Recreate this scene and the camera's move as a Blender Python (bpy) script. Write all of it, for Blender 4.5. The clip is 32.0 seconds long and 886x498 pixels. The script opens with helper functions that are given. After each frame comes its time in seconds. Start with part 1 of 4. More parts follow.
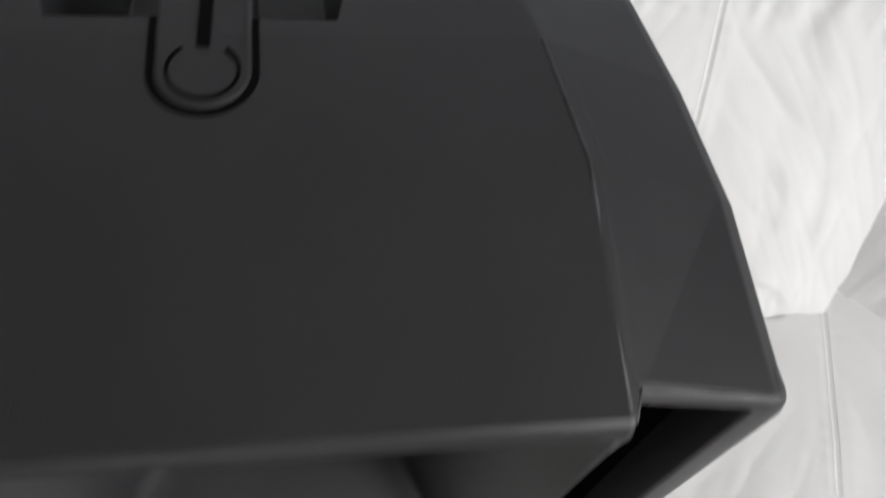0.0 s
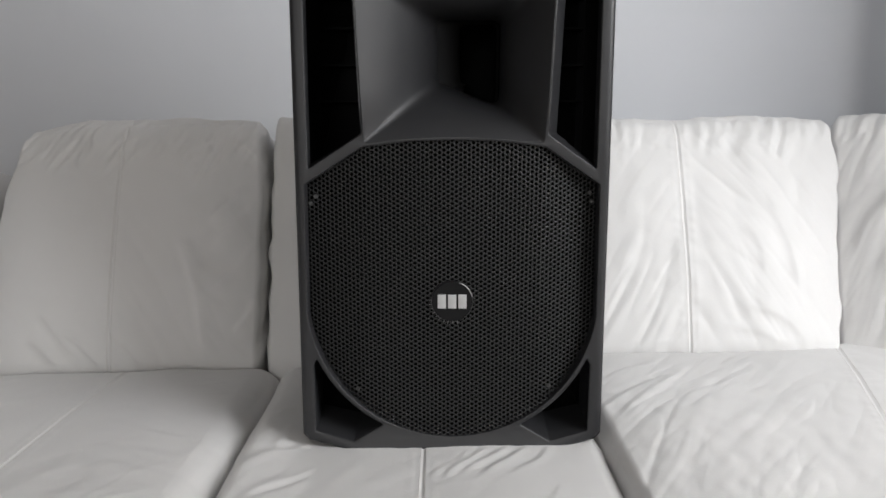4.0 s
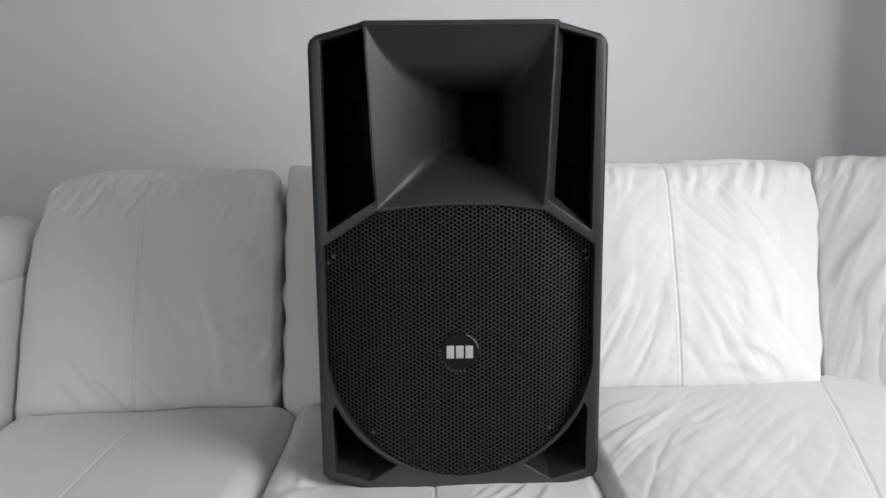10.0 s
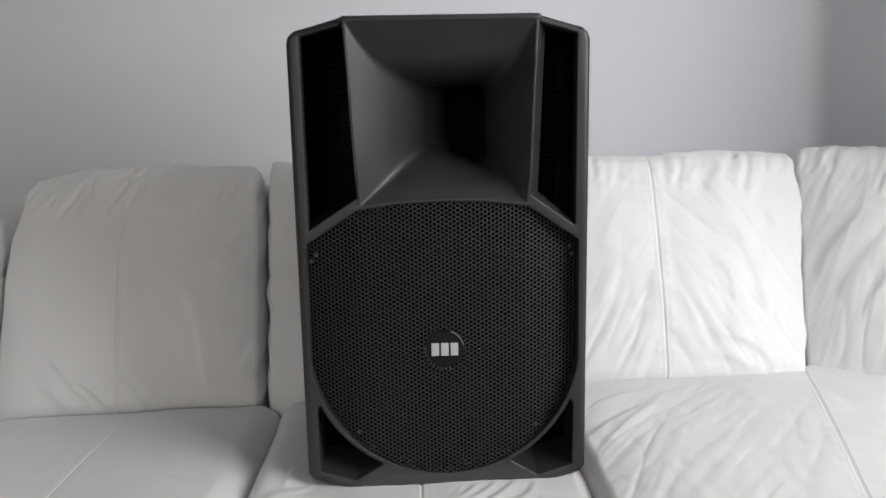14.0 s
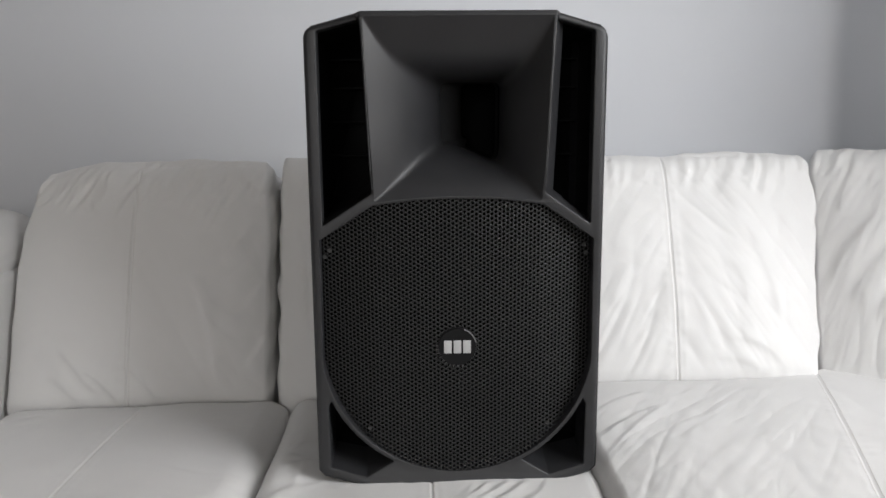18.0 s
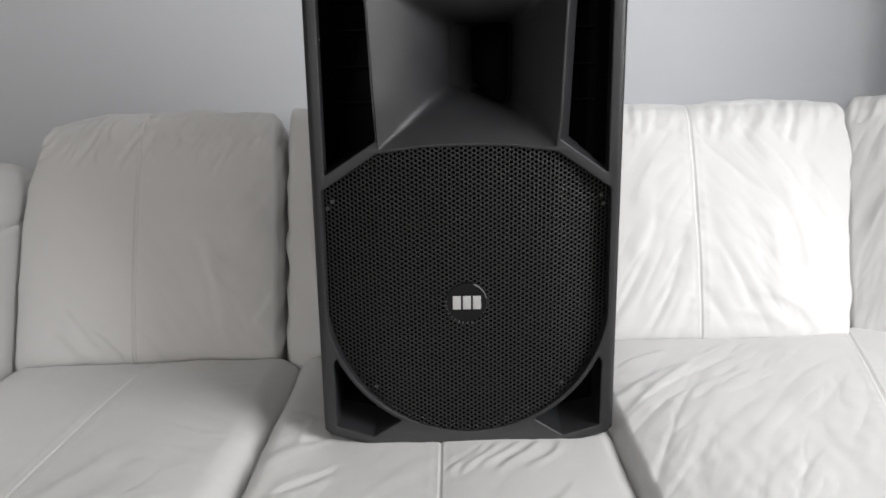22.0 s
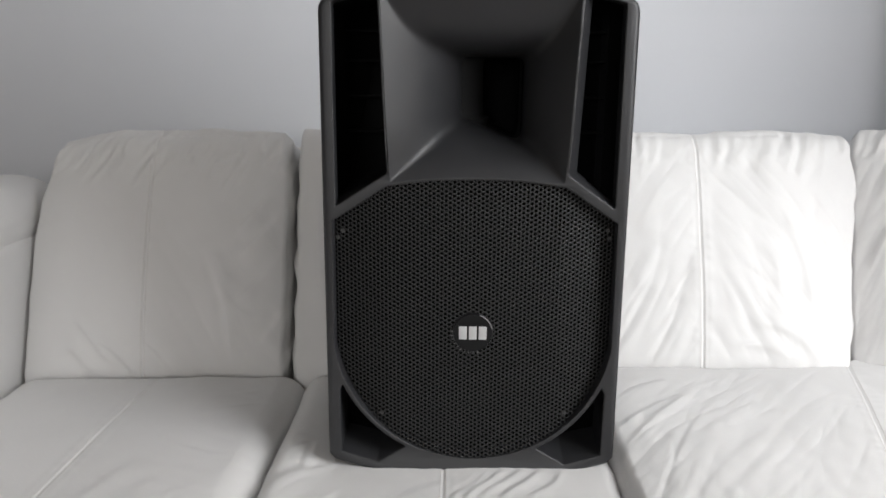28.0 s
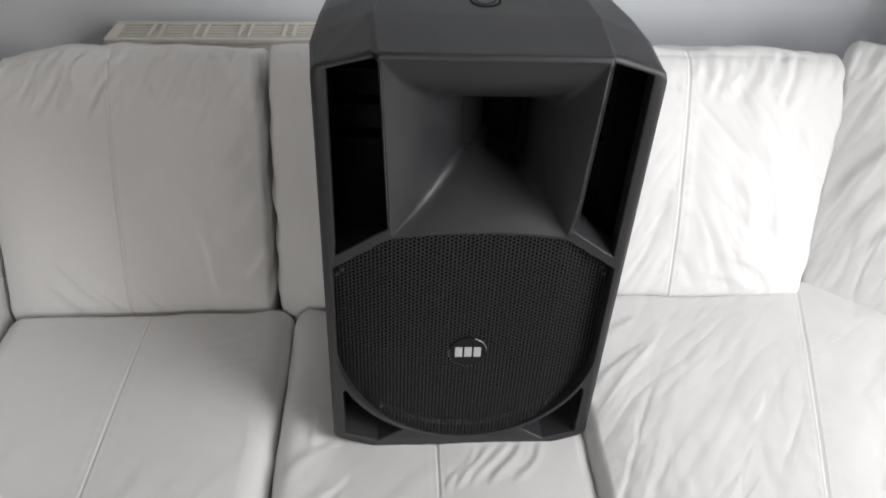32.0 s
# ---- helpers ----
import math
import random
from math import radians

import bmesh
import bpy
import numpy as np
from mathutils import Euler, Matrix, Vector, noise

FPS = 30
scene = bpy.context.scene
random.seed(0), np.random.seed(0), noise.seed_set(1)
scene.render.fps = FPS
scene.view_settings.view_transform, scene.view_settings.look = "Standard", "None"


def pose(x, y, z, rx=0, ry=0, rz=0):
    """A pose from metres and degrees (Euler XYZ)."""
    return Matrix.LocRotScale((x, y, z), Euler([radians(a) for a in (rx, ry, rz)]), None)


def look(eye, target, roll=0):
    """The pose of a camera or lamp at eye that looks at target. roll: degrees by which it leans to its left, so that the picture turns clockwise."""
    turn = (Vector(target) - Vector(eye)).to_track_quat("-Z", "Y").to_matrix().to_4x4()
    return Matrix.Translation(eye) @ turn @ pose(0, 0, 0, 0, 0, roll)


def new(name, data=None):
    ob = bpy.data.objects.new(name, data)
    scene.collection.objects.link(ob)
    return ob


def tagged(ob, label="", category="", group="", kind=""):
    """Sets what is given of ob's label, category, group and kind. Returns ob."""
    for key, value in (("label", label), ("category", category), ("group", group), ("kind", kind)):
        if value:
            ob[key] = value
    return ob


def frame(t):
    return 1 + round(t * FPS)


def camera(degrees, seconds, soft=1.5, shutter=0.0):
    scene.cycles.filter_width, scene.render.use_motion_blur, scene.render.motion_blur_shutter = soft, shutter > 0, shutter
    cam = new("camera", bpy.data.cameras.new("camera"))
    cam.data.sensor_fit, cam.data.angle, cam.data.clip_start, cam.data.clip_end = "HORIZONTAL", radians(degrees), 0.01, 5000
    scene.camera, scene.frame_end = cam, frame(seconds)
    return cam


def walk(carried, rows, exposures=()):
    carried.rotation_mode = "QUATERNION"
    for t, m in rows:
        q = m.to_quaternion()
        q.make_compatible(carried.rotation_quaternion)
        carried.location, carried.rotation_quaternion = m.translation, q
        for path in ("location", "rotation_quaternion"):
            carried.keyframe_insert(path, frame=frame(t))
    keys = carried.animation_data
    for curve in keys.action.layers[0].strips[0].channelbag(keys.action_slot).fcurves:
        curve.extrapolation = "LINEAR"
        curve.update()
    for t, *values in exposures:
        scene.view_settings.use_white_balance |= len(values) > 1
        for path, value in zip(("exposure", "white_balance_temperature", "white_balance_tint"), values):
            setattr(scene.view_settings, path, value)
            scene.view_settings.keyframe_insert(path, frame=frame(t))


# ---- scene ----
cam = camera(61.1, 32.0, soft=1.6, shutter=0.5)
PATH = [
    (0, (0.067, -0.094, 1.363), (0.331, 0.963, -0.315), 9.6),
    (0.3, (0.061, -0.18, 1.337), (0.265, 1.11, -0.178), 8.2),
    (0.5, (0.054, -0.237, 1.331), (0.243, 1.16, -0.086), 7.7),
    (0.7, (0.035, -0.31, 1.322), (0.233, 1.18, 0.003), 4.6),
    (1, (0.004, -0.438, 1.305), (0.206, 1.153, 0.11), 4.9),
    (1.5, (0.005, -0.598, 1.23), (0.074, 1.112, 0.194), 1.9),
    (2, (-0.02, -0.688, 1.081), (0.076, 1.09, 0.17), 2.4),
    (2.5, (-0.007, -0.771, 0.932), (-0.015, 1.146, 0.362), 2.0),
    (3, (0.001, -0.874, 0.865), (0.009, 1.097, 0.527), -1.1),
    (5.5, (-0.018, -1.154, 0.98), (-0.024, 0.815, 0.629), -1.2),
    (6, (-0.016, -1.16, 0.982), (-0.047, 0.806, 0.617), -1.8),
    (6.5, (-0.013, -1.155, 0.992), (-0.029, 0.817, 0.657), -1.2),
    (7, (-0.007, -1.14, 0.988), (0.003, 0.828, 0.63), -1.5),
    (7.5, (-0.015, -1.134, 0.991), (-0.024, 0.835, 0.642), -1.3),
    (8, (-0.018, -1.13, 0.991), (-0.005, 0.841, 0.65), -1.2),
    (8.5, (-0.017, -1.131, 0.993), (0.006, 0.841, 0.657), -1.2),
    (9, (-0.021, -1.122, 0.993), (0.011, 0.847, 0.642), -1.1),
    (9.5, (-0.022, -1.122, 0.993), (0.0, 0.85, 0.662), -1.4),
    (10, (-0.023, -1.117, 0.993), (-0.007, 0.856, 0.668), -1.7),
    (10.5, (-0.021, -1.114, 0.999), (0.002, 0.859, 0.672), -1.9),
    (11, (-0.019, -1.116, 0.994), (0.007, 0.858, 0.677), -1.8),
    (11.5, (-0.024, -1.114, 0.992), (-0.003, 0.857, 0.656), -1.9),
    (12, (-0.026, -1.108, 0.991), (-0.007, 0.862, 0.648), -1.2),
    (12.5, (-0.024, -1.105, 0.991), (0.0, 0.865, 0.644), -1.6),
    (13, (-0.023, -1.104, 0.988), (0.003, 0.865, 0.636), -1.8),
    (13.5, (-0.023, -1.104, 0.992), (0.005, 0.864, 0.637), -1.9),
    (14, (-0.017, -1.108, 0.998), (0.032, 0.862, 0.652), -2.3),
    (14.5, (-0.019, -1.114, 0.992), (0.021, 0.858, 0.659), -2.0),
    (16.5, (-0.027, -1.102, 0.993), (0.003, 0.866, 0.642), -2.0),
    (17, (-0.025, -1.105, 0.992), (0.008, 0.865, 0.646), -2.1),
    (17.5, (-0.027, -1.104, 0.99), (0.005, 0.865, 0.641), -2.3),
    (18, (-0.029, -1.104, 0.993), (0.004, 0.866, 0.648), -1.6),
    (18.5, (-0.03, -1.108, 0.996), (0.016, 0.864, 0.664), -1.8),
    (19, (-0.028, -1.113, 0.995), (0.017, 0.861, 0.671), -2.0),
    (19.5, (-0.03, -1.114, 0.996), (0.015, 0.86, 0.675), -1.5),
    (20, (-0.026, -1.11, 0.994), (0.004, 0.861, 0.656), -2.0),
    (20.5, (-0.024, -1.087, 0.998), (-0.072, 0.882, 0.649), -1.1),
    (21, (-0.004, -1.07, 0.986), (-0.049, 0.896, 0.622), -1.8),
    (21.5, (-0.005, -1.063, 0.978), (-0.077, 0.895, 0.576), -2.7),
    (22, (-0.006, -1.05, 0.97), (-0.041, 0.899, 0.522), -2.1),
    (22.5, (-0.004, -1.044, 0.985), (-0.023, 0.9, 0.513), -1.5),
    (23, (0.004, -1.051, 1.007), (0.008, 0.892, 0.532), -1.3),
    (23.5, (-0.003, -1.086, 1.022), (-0.022, 0.872, 0.613), -1.7),
    (24, (-0.022, -1.115, 1.013), (-0.078, 0.837, 0.582), -2.0),
    (24.5, (-0.018, -1.118, 1.019), (-0.024, 0.839, 0.603), -1.3),
    (25, (-0.015, -1.12, 1.017), (-0.038, 0.841, 0.628), -1.6),
    (25.5, (-0.016, -1.118, 1.015), (-0.04, 0.844, 0.628), -1.4),
    (27.5, (-0.009, -1.088, 1.014), (-0.057, 0.87, 0.611), -1.6),
    (28, (-0.012, -1.059, 1.012), (-0.055, 0.892, 0.575), -0.7),
    (28.5, (-0.047, -0.972, 1.097), (-0.05, 0.906, 0.41), 0.5),
    (29, (-0.05, -0.918, 1.361), (-0.009, 0.745, 0.251), -0.5),
    (29.5, (-0.072, -0.9, 1.497), (-0.021, 0.706, 0.305), 2.8),
    (30, (-0.053, -0.917, 1.507), (-0.064, 0.717, 0.352), 2.6),
    (30.5, (-0.078, -0.88, 1.508), (-0.022, 0.78, 0.394), 2.5),
    (31, (-0.074, -0.856, 1.498), (0.032, 0.795, 0.374), 2.9),
    (31.5, (-0.08, -0.856, 1.496), (0.016, 0.788, 0.361), 1.8),
    (32, (-0.093, -0.846, 1.48), (0.015, 0.75, 0.28), 1.6),
]
# The loudspeaker leans against the level room.
LEVEL = Matrix.Translation((0, 0, 0.45)) @ pose(0, 0, 0, 0, 2.0, 0) @ Matrix.Translation((0, 0, -0.45))
EXPOSURES = [(0.0, -0.2), (1.1, -0.25), (2.0, -0.27), (3.0, -0.06), (6.0, -0.05), (9.0, -0.06), (13.0, -0.04), (20.0, 0.0), (22.0, 0.07), (25.0, 0.03), (27.8, 0.08), (29.0, 0.15), (32.0, 0.12)]
walk(cam, [(t, look(eye, target, roll)) for t, eye, target, roll in PATH], EXPOSURES)

# ---- light ----
world = bpy.data.worlds.new("world")
scene.world = world
world.use_nodes = True
wn = world.node_tree
sky = wn.nodes.new("ShaderNodeTexSky")
sky.sky_type, sky.sun_disc = "NISHITA", False
sky.sun_elevation, sky.sun_rotation = radians(35), radians(100)
wn.links.new(sky.outputs["Color"], wn.nodes["Background"].inputs["Color"])
wn.nodes["Background"].inputs["Strength"].default_value = 0.1


def area_light(name, at, toward, width, height, watts, colour):
    lamp = bpy.data.lights.new(name, "AREA")
    lamp.shape, lamp.size, lamp.size_y, lamp.energy, lamp.color = "RECTANGLE", width, height, watts, colour
    ob = new(name, lamp)
    ob.matrix_world = look(at, toward)
    return ob


BACK_Y, CORNER_X = 0.92, 1.05
BAY = Vector((0.14, -0.9902))  # the way along the bay wall, from the corner towards the room


def bay(along, into=0.0):
    """A place in plan along the bay wall; into: metres into the room."""
    return (CORNER_X + BAY.x * along + BAY.y * into, BACK_Y + BAY.y * along - BAY.x * into)


area_light("window_daylight", (1.608, -0.954, 1.6), (0.723, 0.576, 1.15), 1.15, 1.2, 40, (0.965, 0.98, 1.0))
# Fill lamp added far behind the camera to lift the shaded sides.
area_light("far_fill_light", (-0.6, -4.56, 1.5), (-0.3, 0.5, 0.8), 1.5, 1.2, 31, (1.0, 0.985, 0.96))


# ---- materials ----
def material(name, colour, rough=0.5, metal=0.0, grain=400.0, relief=0.1, mottle=0.06, mottle_scale=6.0, cells=False, spec=0.5, distance=0.001):
    """A surface with two scales of colour change and fine relief."""
    m = bpy.data.materials.new(name)
    m.use_nodes = True
    nodes, links = m.node_tree.nodes, m.node_tree.links
    bsdf = nodes["Principled BSDF"]
    where = nodes.new("ShaderNodeTexCoord").outputs["Object"]
    large = nodes.new("ShaderNodeTexNoise")
    large.inputs["Scale"].default_value, large.inputs["Detail"].default_value = mottle_scale, 6
    links.new(where, large.inputs["Vector"])
    ramp = nodes.new("ShaderNodeMapRange")
    ramp.inputs["From Min"].default_value, ramp.inputs["From Max"].default_value = 0.3, 0.7
    ramp.inputs["To Min"].default_value, ramp.inputs["To Max"].default_value = 1 - mottle, 1 + mottle
    links.new(large.outputs["Fac"], ramp.inputs["Value"])
    if cells:
        small = nodes.new("ShaderNodeTexVoronoi")
        small.feature = "SMOOTH_F1"
        height = small.outputs["Distance"]
    else:
        small = nodes.new("ShaderNodeTexNoise")
        small.inputs["Detail"].default_value = 3
        height = small.outputs["Fac"]
    small.inputs["Scale"].default_value = grain
    links.new(where, small.inputs["Vector"])
    tint = nodes.new("ShaderNodeVectorMath")
    tint.operation = "SCALE"
    tint.inputs[0].default_value = colour
    links.new(ramp.outputs["Result"], tint.inputs["Scale"])
    links.new(tint.outputs["Vector"], bsdf.inputs["Base Color"])
    gloss = nodes.new("ShaderNodeMapRange")
    gloss.inputs["From Min"].default_value, gloss.inputs["From Max"].default_value = 0.3, 0.7
    gloss.inputs["To Min"].default_value, gloss.inputs["To Max"].default_value = max(0.02, rough - 0.06), min(1, rough + 0.06)
    links.new(large.outputs["Fac"], gloss.inputs["Value"])
    links.new(gloss.outputs["Result"], bsdf.inputs["Roughness"])
    bump = nodes.new("ShaderNodeBump")
    bump.inputs["Strength"].default_value, bump.inputs["Distance"].default_value = relief, distance
    links.new(height, bump.inputs["Height"])
    links.new(bump.outputs["Normal"], bsdf.inputs["Normal"])
    bsdf.inputs["Metallic"].default_value = metal
    bsdf.inputs["Specular IOR Level"].default_value = spec
    return m


LEATHER = material("white_leather", (0.735, 0.726, 0.718), 0.52, 0, 320, 0.10, 0.03, 5, True, 0.3)
THREAD = material("stitching_thread", (0.66, 0.64, 0.61), 0.7, 0, 900, 0.3)
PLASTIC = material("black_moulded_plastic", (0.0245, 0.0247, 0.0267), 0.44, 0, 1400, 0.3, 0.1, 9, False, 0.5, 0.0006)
WORN_AND_LIT = material("scuffed_and_lit_plastic", (0.06, 0.06, 0.062), 0.55, 0, 900, 0.3, 0.6, 60)
# Two darker copies of the horn plastic carry the throat's shade as colour.
THROAT_SHADE = material("dull_black_throat_shade", (0.006, 0.006, 0.0064), 0.95, 0, 900, 0.2, spec=0.03)
HORN_WALL_SHADE = material("dull_black_horn_shade", (0.02, 0.02, 0.0208), 0.75, 0, 900, 0.2, spec=0.12)
# Blacker than the cabinet plastic: recess shade is put into this colour.
BLACK_AND_SHADE = material("black_plastic_and_shade", (0.006, 0.006, 0.0065), 0.7, 0, 900, 0.2, spec=0.12)
GRILLE = material("black_coated_steel", (0.0165, 0.0165, 0.017), 0.42, 0.0, 1800, 0.15, 0.06, 12, spec=0.45)
FOAM = material("black_foam", (0.004, 0.004, 0.004), 0.95, 0, 700, 0.5, spec=0.08)
BADGE = material("black_badge_enamel", (0.007, 0.007, 0.0078), 0.4, 0, 600, 0.02, spec=0.25)
CHROME = material("bright_metal", (0.45, 0.45, 0.45), 0.35, 1.0, 500, 0.05)
BADGE_WHITE = material("pale_grey_print", (0.5, 0.5, 0.5), 0.4, 0.0, 600, 0.02)
TOOTH = material("bare_cut_steel", (0.16, 0.16, 0.16), 0.45, 0.3, 800, 0.1)
STEEL = material("dull_zinc_screw", (0.09, 0.09, 0.09), 0.45, 0.8, 800, 0.1)
WALL = material("grey_wall_paint", (0.66, 0.674, 0.705), 0.75, 0, 220, 0.12, 0.025, 1.6)
CREAM = material("cream_wall_paint", (0.62, 0.575, 0.525), 0.8, 0, 220, 0.12, 0.03, 1.6)
# Ceiling out of view; its tone is lowered so less light bounces down.
CEILING = material("toned_ceiling_paint", (0.63, 0.62, 0.605), 0.85, 0, 160, 0.1, 0.03, 2)
CARPET = material("beige_carpet", (0.26, 0.215, 0.18), 0.95, 0, 500, 0.8, 0.12, 8)
ENAMEL = material("cream_radiator_enamel", (0.72, 0.69, 0.62), 0.4, 0, 300, 0.05, 0.03, 7)
GLOSS_WHITE = material("white_gloss_paint", (0.78, 0.78, 0.76), 0.35, 0, 200, 0.06, 0.03, 5)
GLASS = bpy.data.materials.new("window_glass")
GLASS.use_nodes = True
GLASS.node_tree.nodes["Principled BSDF"].inputs["Transmission Weight"].default_value = 1.0
GLASS.node_tree.nodes["Principled BSDF"].inputs["Roughness"].default_value = 0.02


# ---- mesh helpers ----
def thing(name, label, category, at=(0, 0, 0), kind="", group=""):
    ob = new(name)
    ob.empty_display_size = 0.05
    ob.location = at
    return tagged(ob, label, category, group, kind)


def mesh_part(name, verts, faces, mat, parent=None, label="", smooth=True, sharp=None):
    me = bpy.data.meshes.new(name)
    me.from_pydata([tuple(v) for v in verts], [], [tuple(f) for f in faces])
    me.validate()
    bm = bmesh.new()
    bm.from_mesh(me)
    bmesh.ops.recalc_face_normals(bm, faces=bm.faces)
    bm.to_mesh(me)
    bm.free()
    if smooth:
        me.polygons.foreach_set("use_smooth", [True] * len(me.polygons))
        if sharp:
            me.set_sharp_from_angle(angle=radians(sharp))
    me.materials.append(mat)
    ob = new(name, me)
    if parent:
        ob.parent = parent
    if label:
        ob["label"] = label
    return ob


def part(name, bm, mat, parent=None, label="", sharp=35):
    me = bpy.data.meshes.new(name)
    bmesh.ops.recalc_face_normals(bm, faces=bm.faces)
    bm.to_mesh(me)
    bm.free()
    me.polygons.foreach_set("use_smooth", [True] * len(me.polygons))
    me.set_sharp_from_angle(angle=radians(sharp))
    me.materials.append(mat)
    ob = new(name, me)
    if parent:
        ob.parent = parent
    if label:
        ob["label"] = label
    return ob


def box(bm, lo, hi, bevel=0.0, segments=2):
    got = bmesh.ops.create_cube(bm, size=1.0)["verts"]
    for v in got:
        v.co = Vector([lo[n] + (v.co[n] + 0.5) * (hi[n] - lo[n]) for n in range(3)])
    if bevel:
        edges = list({e for v in got for e in v.link_edges})
        bmesh.ops.bevel(bm, geom=edges, offset=bevel, segments=segments, profile=0.6, affect="EDGES")


def box_part(name, lo, hi, mat, parent=None, label="", bevel=0.003):
    bm = bmesh.new()
    box(bm, lo, hi, bevel)
    return part(name, bm, mat, parent, label)


def inset(loop, d):
    """A closed 2D loop (counter-clockwise) moved inwards by d."""
    out, n = [], len(loop)
    for k in range(n):
        a, b, c = (Vector(loop[(k + s) % n]) for s in (-1, 0, 1))
        u, v = (b - a).normalized(), (c - b).normalized()
        nu, nv = Vector((-u.y, u.x)), Vector((-v.y, v.x))
        mid = nu + nv
        out.append(tuple(b + mid * (d / max(0.35, mid.dot(nu)))))
    return out


def plate(outer, holes, y0, y1, r_outer, r_hole):
    """A plate in the x-z plane from y0 (front) to y1, with rounded front edges."""
    from mathutils.geometry import tessellate_polygon
    verts, faces, rims = [], [], []
    steps = (0, 30, 60, 90)
    for n, loop in enumerate([outer, *holes]):
        sign, r = (1, r_outer) if n == 0 else (-1, r_hole[n - 1])
        rows = []
        for a in steps:
            moved = inset(loop, sign * r * (1 - math.sin(radians(90 - a)))) if a else list(loop)
            rows.append((moved, y0 + r * (1 - math.sin(radians(a)))))
        rows = [(list(loop), y1)] + rows
        start = len(verts)
        count = len(loop)
        for moved, y in rows:
            verts += [(x, y, z) for x, z in moved]
        for k in range(len(rows) - 1):
            for i in range(count):
                j = (i + 1) % count
                faces.append((start + k * count + i, start + k * count + j, start + (k + 1) * count + j, start + (k + 1) * count + i))
        rims.append((start, count, len(rows)))
    for level, y in ((-1, y0), (0, y1)):
        loops, ids = [], []
        for start, count, rows in rims:
            first = start + (rows - 1 if level else 0) * count
            ids += list(range(first, first + count))
            loops.append([Vector((verts[i][0], verts[i][2], 0)) for i in range(first, first + count)])
        faces += [tuple(ids[i] for i in tri) for tri in tessellate_polygon(loops)]
    return verts, faces


def tube(path, radius, sides=6):
    path = [Vector(p) for p in path]
    verts, faces = [], []
    for k, p in enumerate(path):
        ahead = (path[min(k + 1, len(path) - 1)] - path[max(k - 1, 0)]).normalized()
        side = ahead.cross(Vector((0.13, 0.21, 1))).normalized()
        up = side.cross(ahead)
        verts += [p + radius * (math.cos(a) * side + math.sin(a) * up) for a in (2 * math.pi * s / sides for s in range(sides))]
    for k in range(len(path) - 1):
        for s in range(sides):
            t = (s + 1) % sides
            faces.append((k * sides + s, k * sides + t, (k + 1) * sides + t, (k + 1) * sides + s))
    faces += [tuple(range(sides)), tuple(range((len(path) - 1) * sides, len(path) * sides))]
    return verts, faces


# ---- the room ----
def wall(name, points, z0, z1, thick, mat=WALL):
    """A wall along a line in plan, with its thickness to the right of the line."""
    (ax, ay), (bx, by) = points
    d = Vector((bx - ax, by - ay)).normalized()
    n = Vector((d.y, -d.x)) * thick
    ring = [(ax, ay), (bx, by), (bx + n.x, by + n.y), (ax + n.x, ay + n.y)]
    verts = [(x, y, z) for z in (z0, z1) for x, y in ring]
    faces = [(0, 1, 2, 3), (4, 5, 6, 7)] + [(k, (k + 1) % 4, 4 + (k + 1) % 4, 4 + k) for k in range(4)]
    return tagged(mesh_part(name, verts, faces, mat, smooth=False), kind="structure", label="plain painted plaster wall of the living room", category="wall")


wall("wall_north", [(CORNER_X + 0.1, BACK_Y), (-4.6, BACK_Y)], 0, 2.45, 0.2)["label"] = "cool grey painted plaster wall behind the sofa"
BAY_LABEL = "shaded grey bay wall turning towards the room"
wall("wall_bay", [bay(0.92), bay(0.0)], 0, 2.45, 0.2)["label"] = BAY_LABEL
WINDOW_END, WINDOW_START = Vector((2.273, -0.609)), Vector((0.973, -1.359))  # the slanting wall with the window, unseen, angled so its lamp lights the sofa


def slant(t):
    return tuple(WINDOW_START.lerp(WINDOW_END, t))


wall("wall_return", [slant(1.0), bay(0.92)], 0, 2.45, 0.2, CREAM)
wall("wall_window_a", [slant(0.0), slant(0.1)], 0, 2.45, 0.2, CREAM)
wall("wall_window_b", [slant(0.9), slant(1.0)], 0, 2.45, 0.2, CREAM)
wall("wall_window_c", [slant(0.1), slant(0.9)], 0, 0.95, 0.2, CREAM)
wall("wall_window_d", [slant(0.1), slant(0.9)], 2.25, 2.45, 0.2, CREAM)
wall("wall_east", [(0.973, -4.6), (0.973, -1.359)], 0, 2.45, 0.2, CREAM)


def rounded_corner(reach=0.055, steps=10):
    """The plaster curve that joins the back wall and the bay wall."""
    a, c, b = Vector((CORNER_X - reach, BACK_Y)), Vector((CORNER_X, BACK_Y)), Vector(bay(reach))
    line = [a * (1 - t) ** 2 + c * 2 * t * (1 - t) + b * t * t for t in (k / steps for k in range(steps + 1))]
    ring = [tuple(p) for p in line] + [(CORNER_X + 0.03, BACK_Y + 0.03)]
    n = len(ring)
    verts = [(x, y, z) for z in (0.0, 2.45) for x, y in ring]
    faces = [(k, (k + 1) % n, n + (k + 1) % n, n + k) for k in range(n)] + [tuple(range(n)), tuple(range(n, 2 * n))]
    return tagged(mesh_part("wall_corner", verts, faces, WALL, sharp=40), "softly rounded grey plaster corner of the walls", "wall", kind="structure")


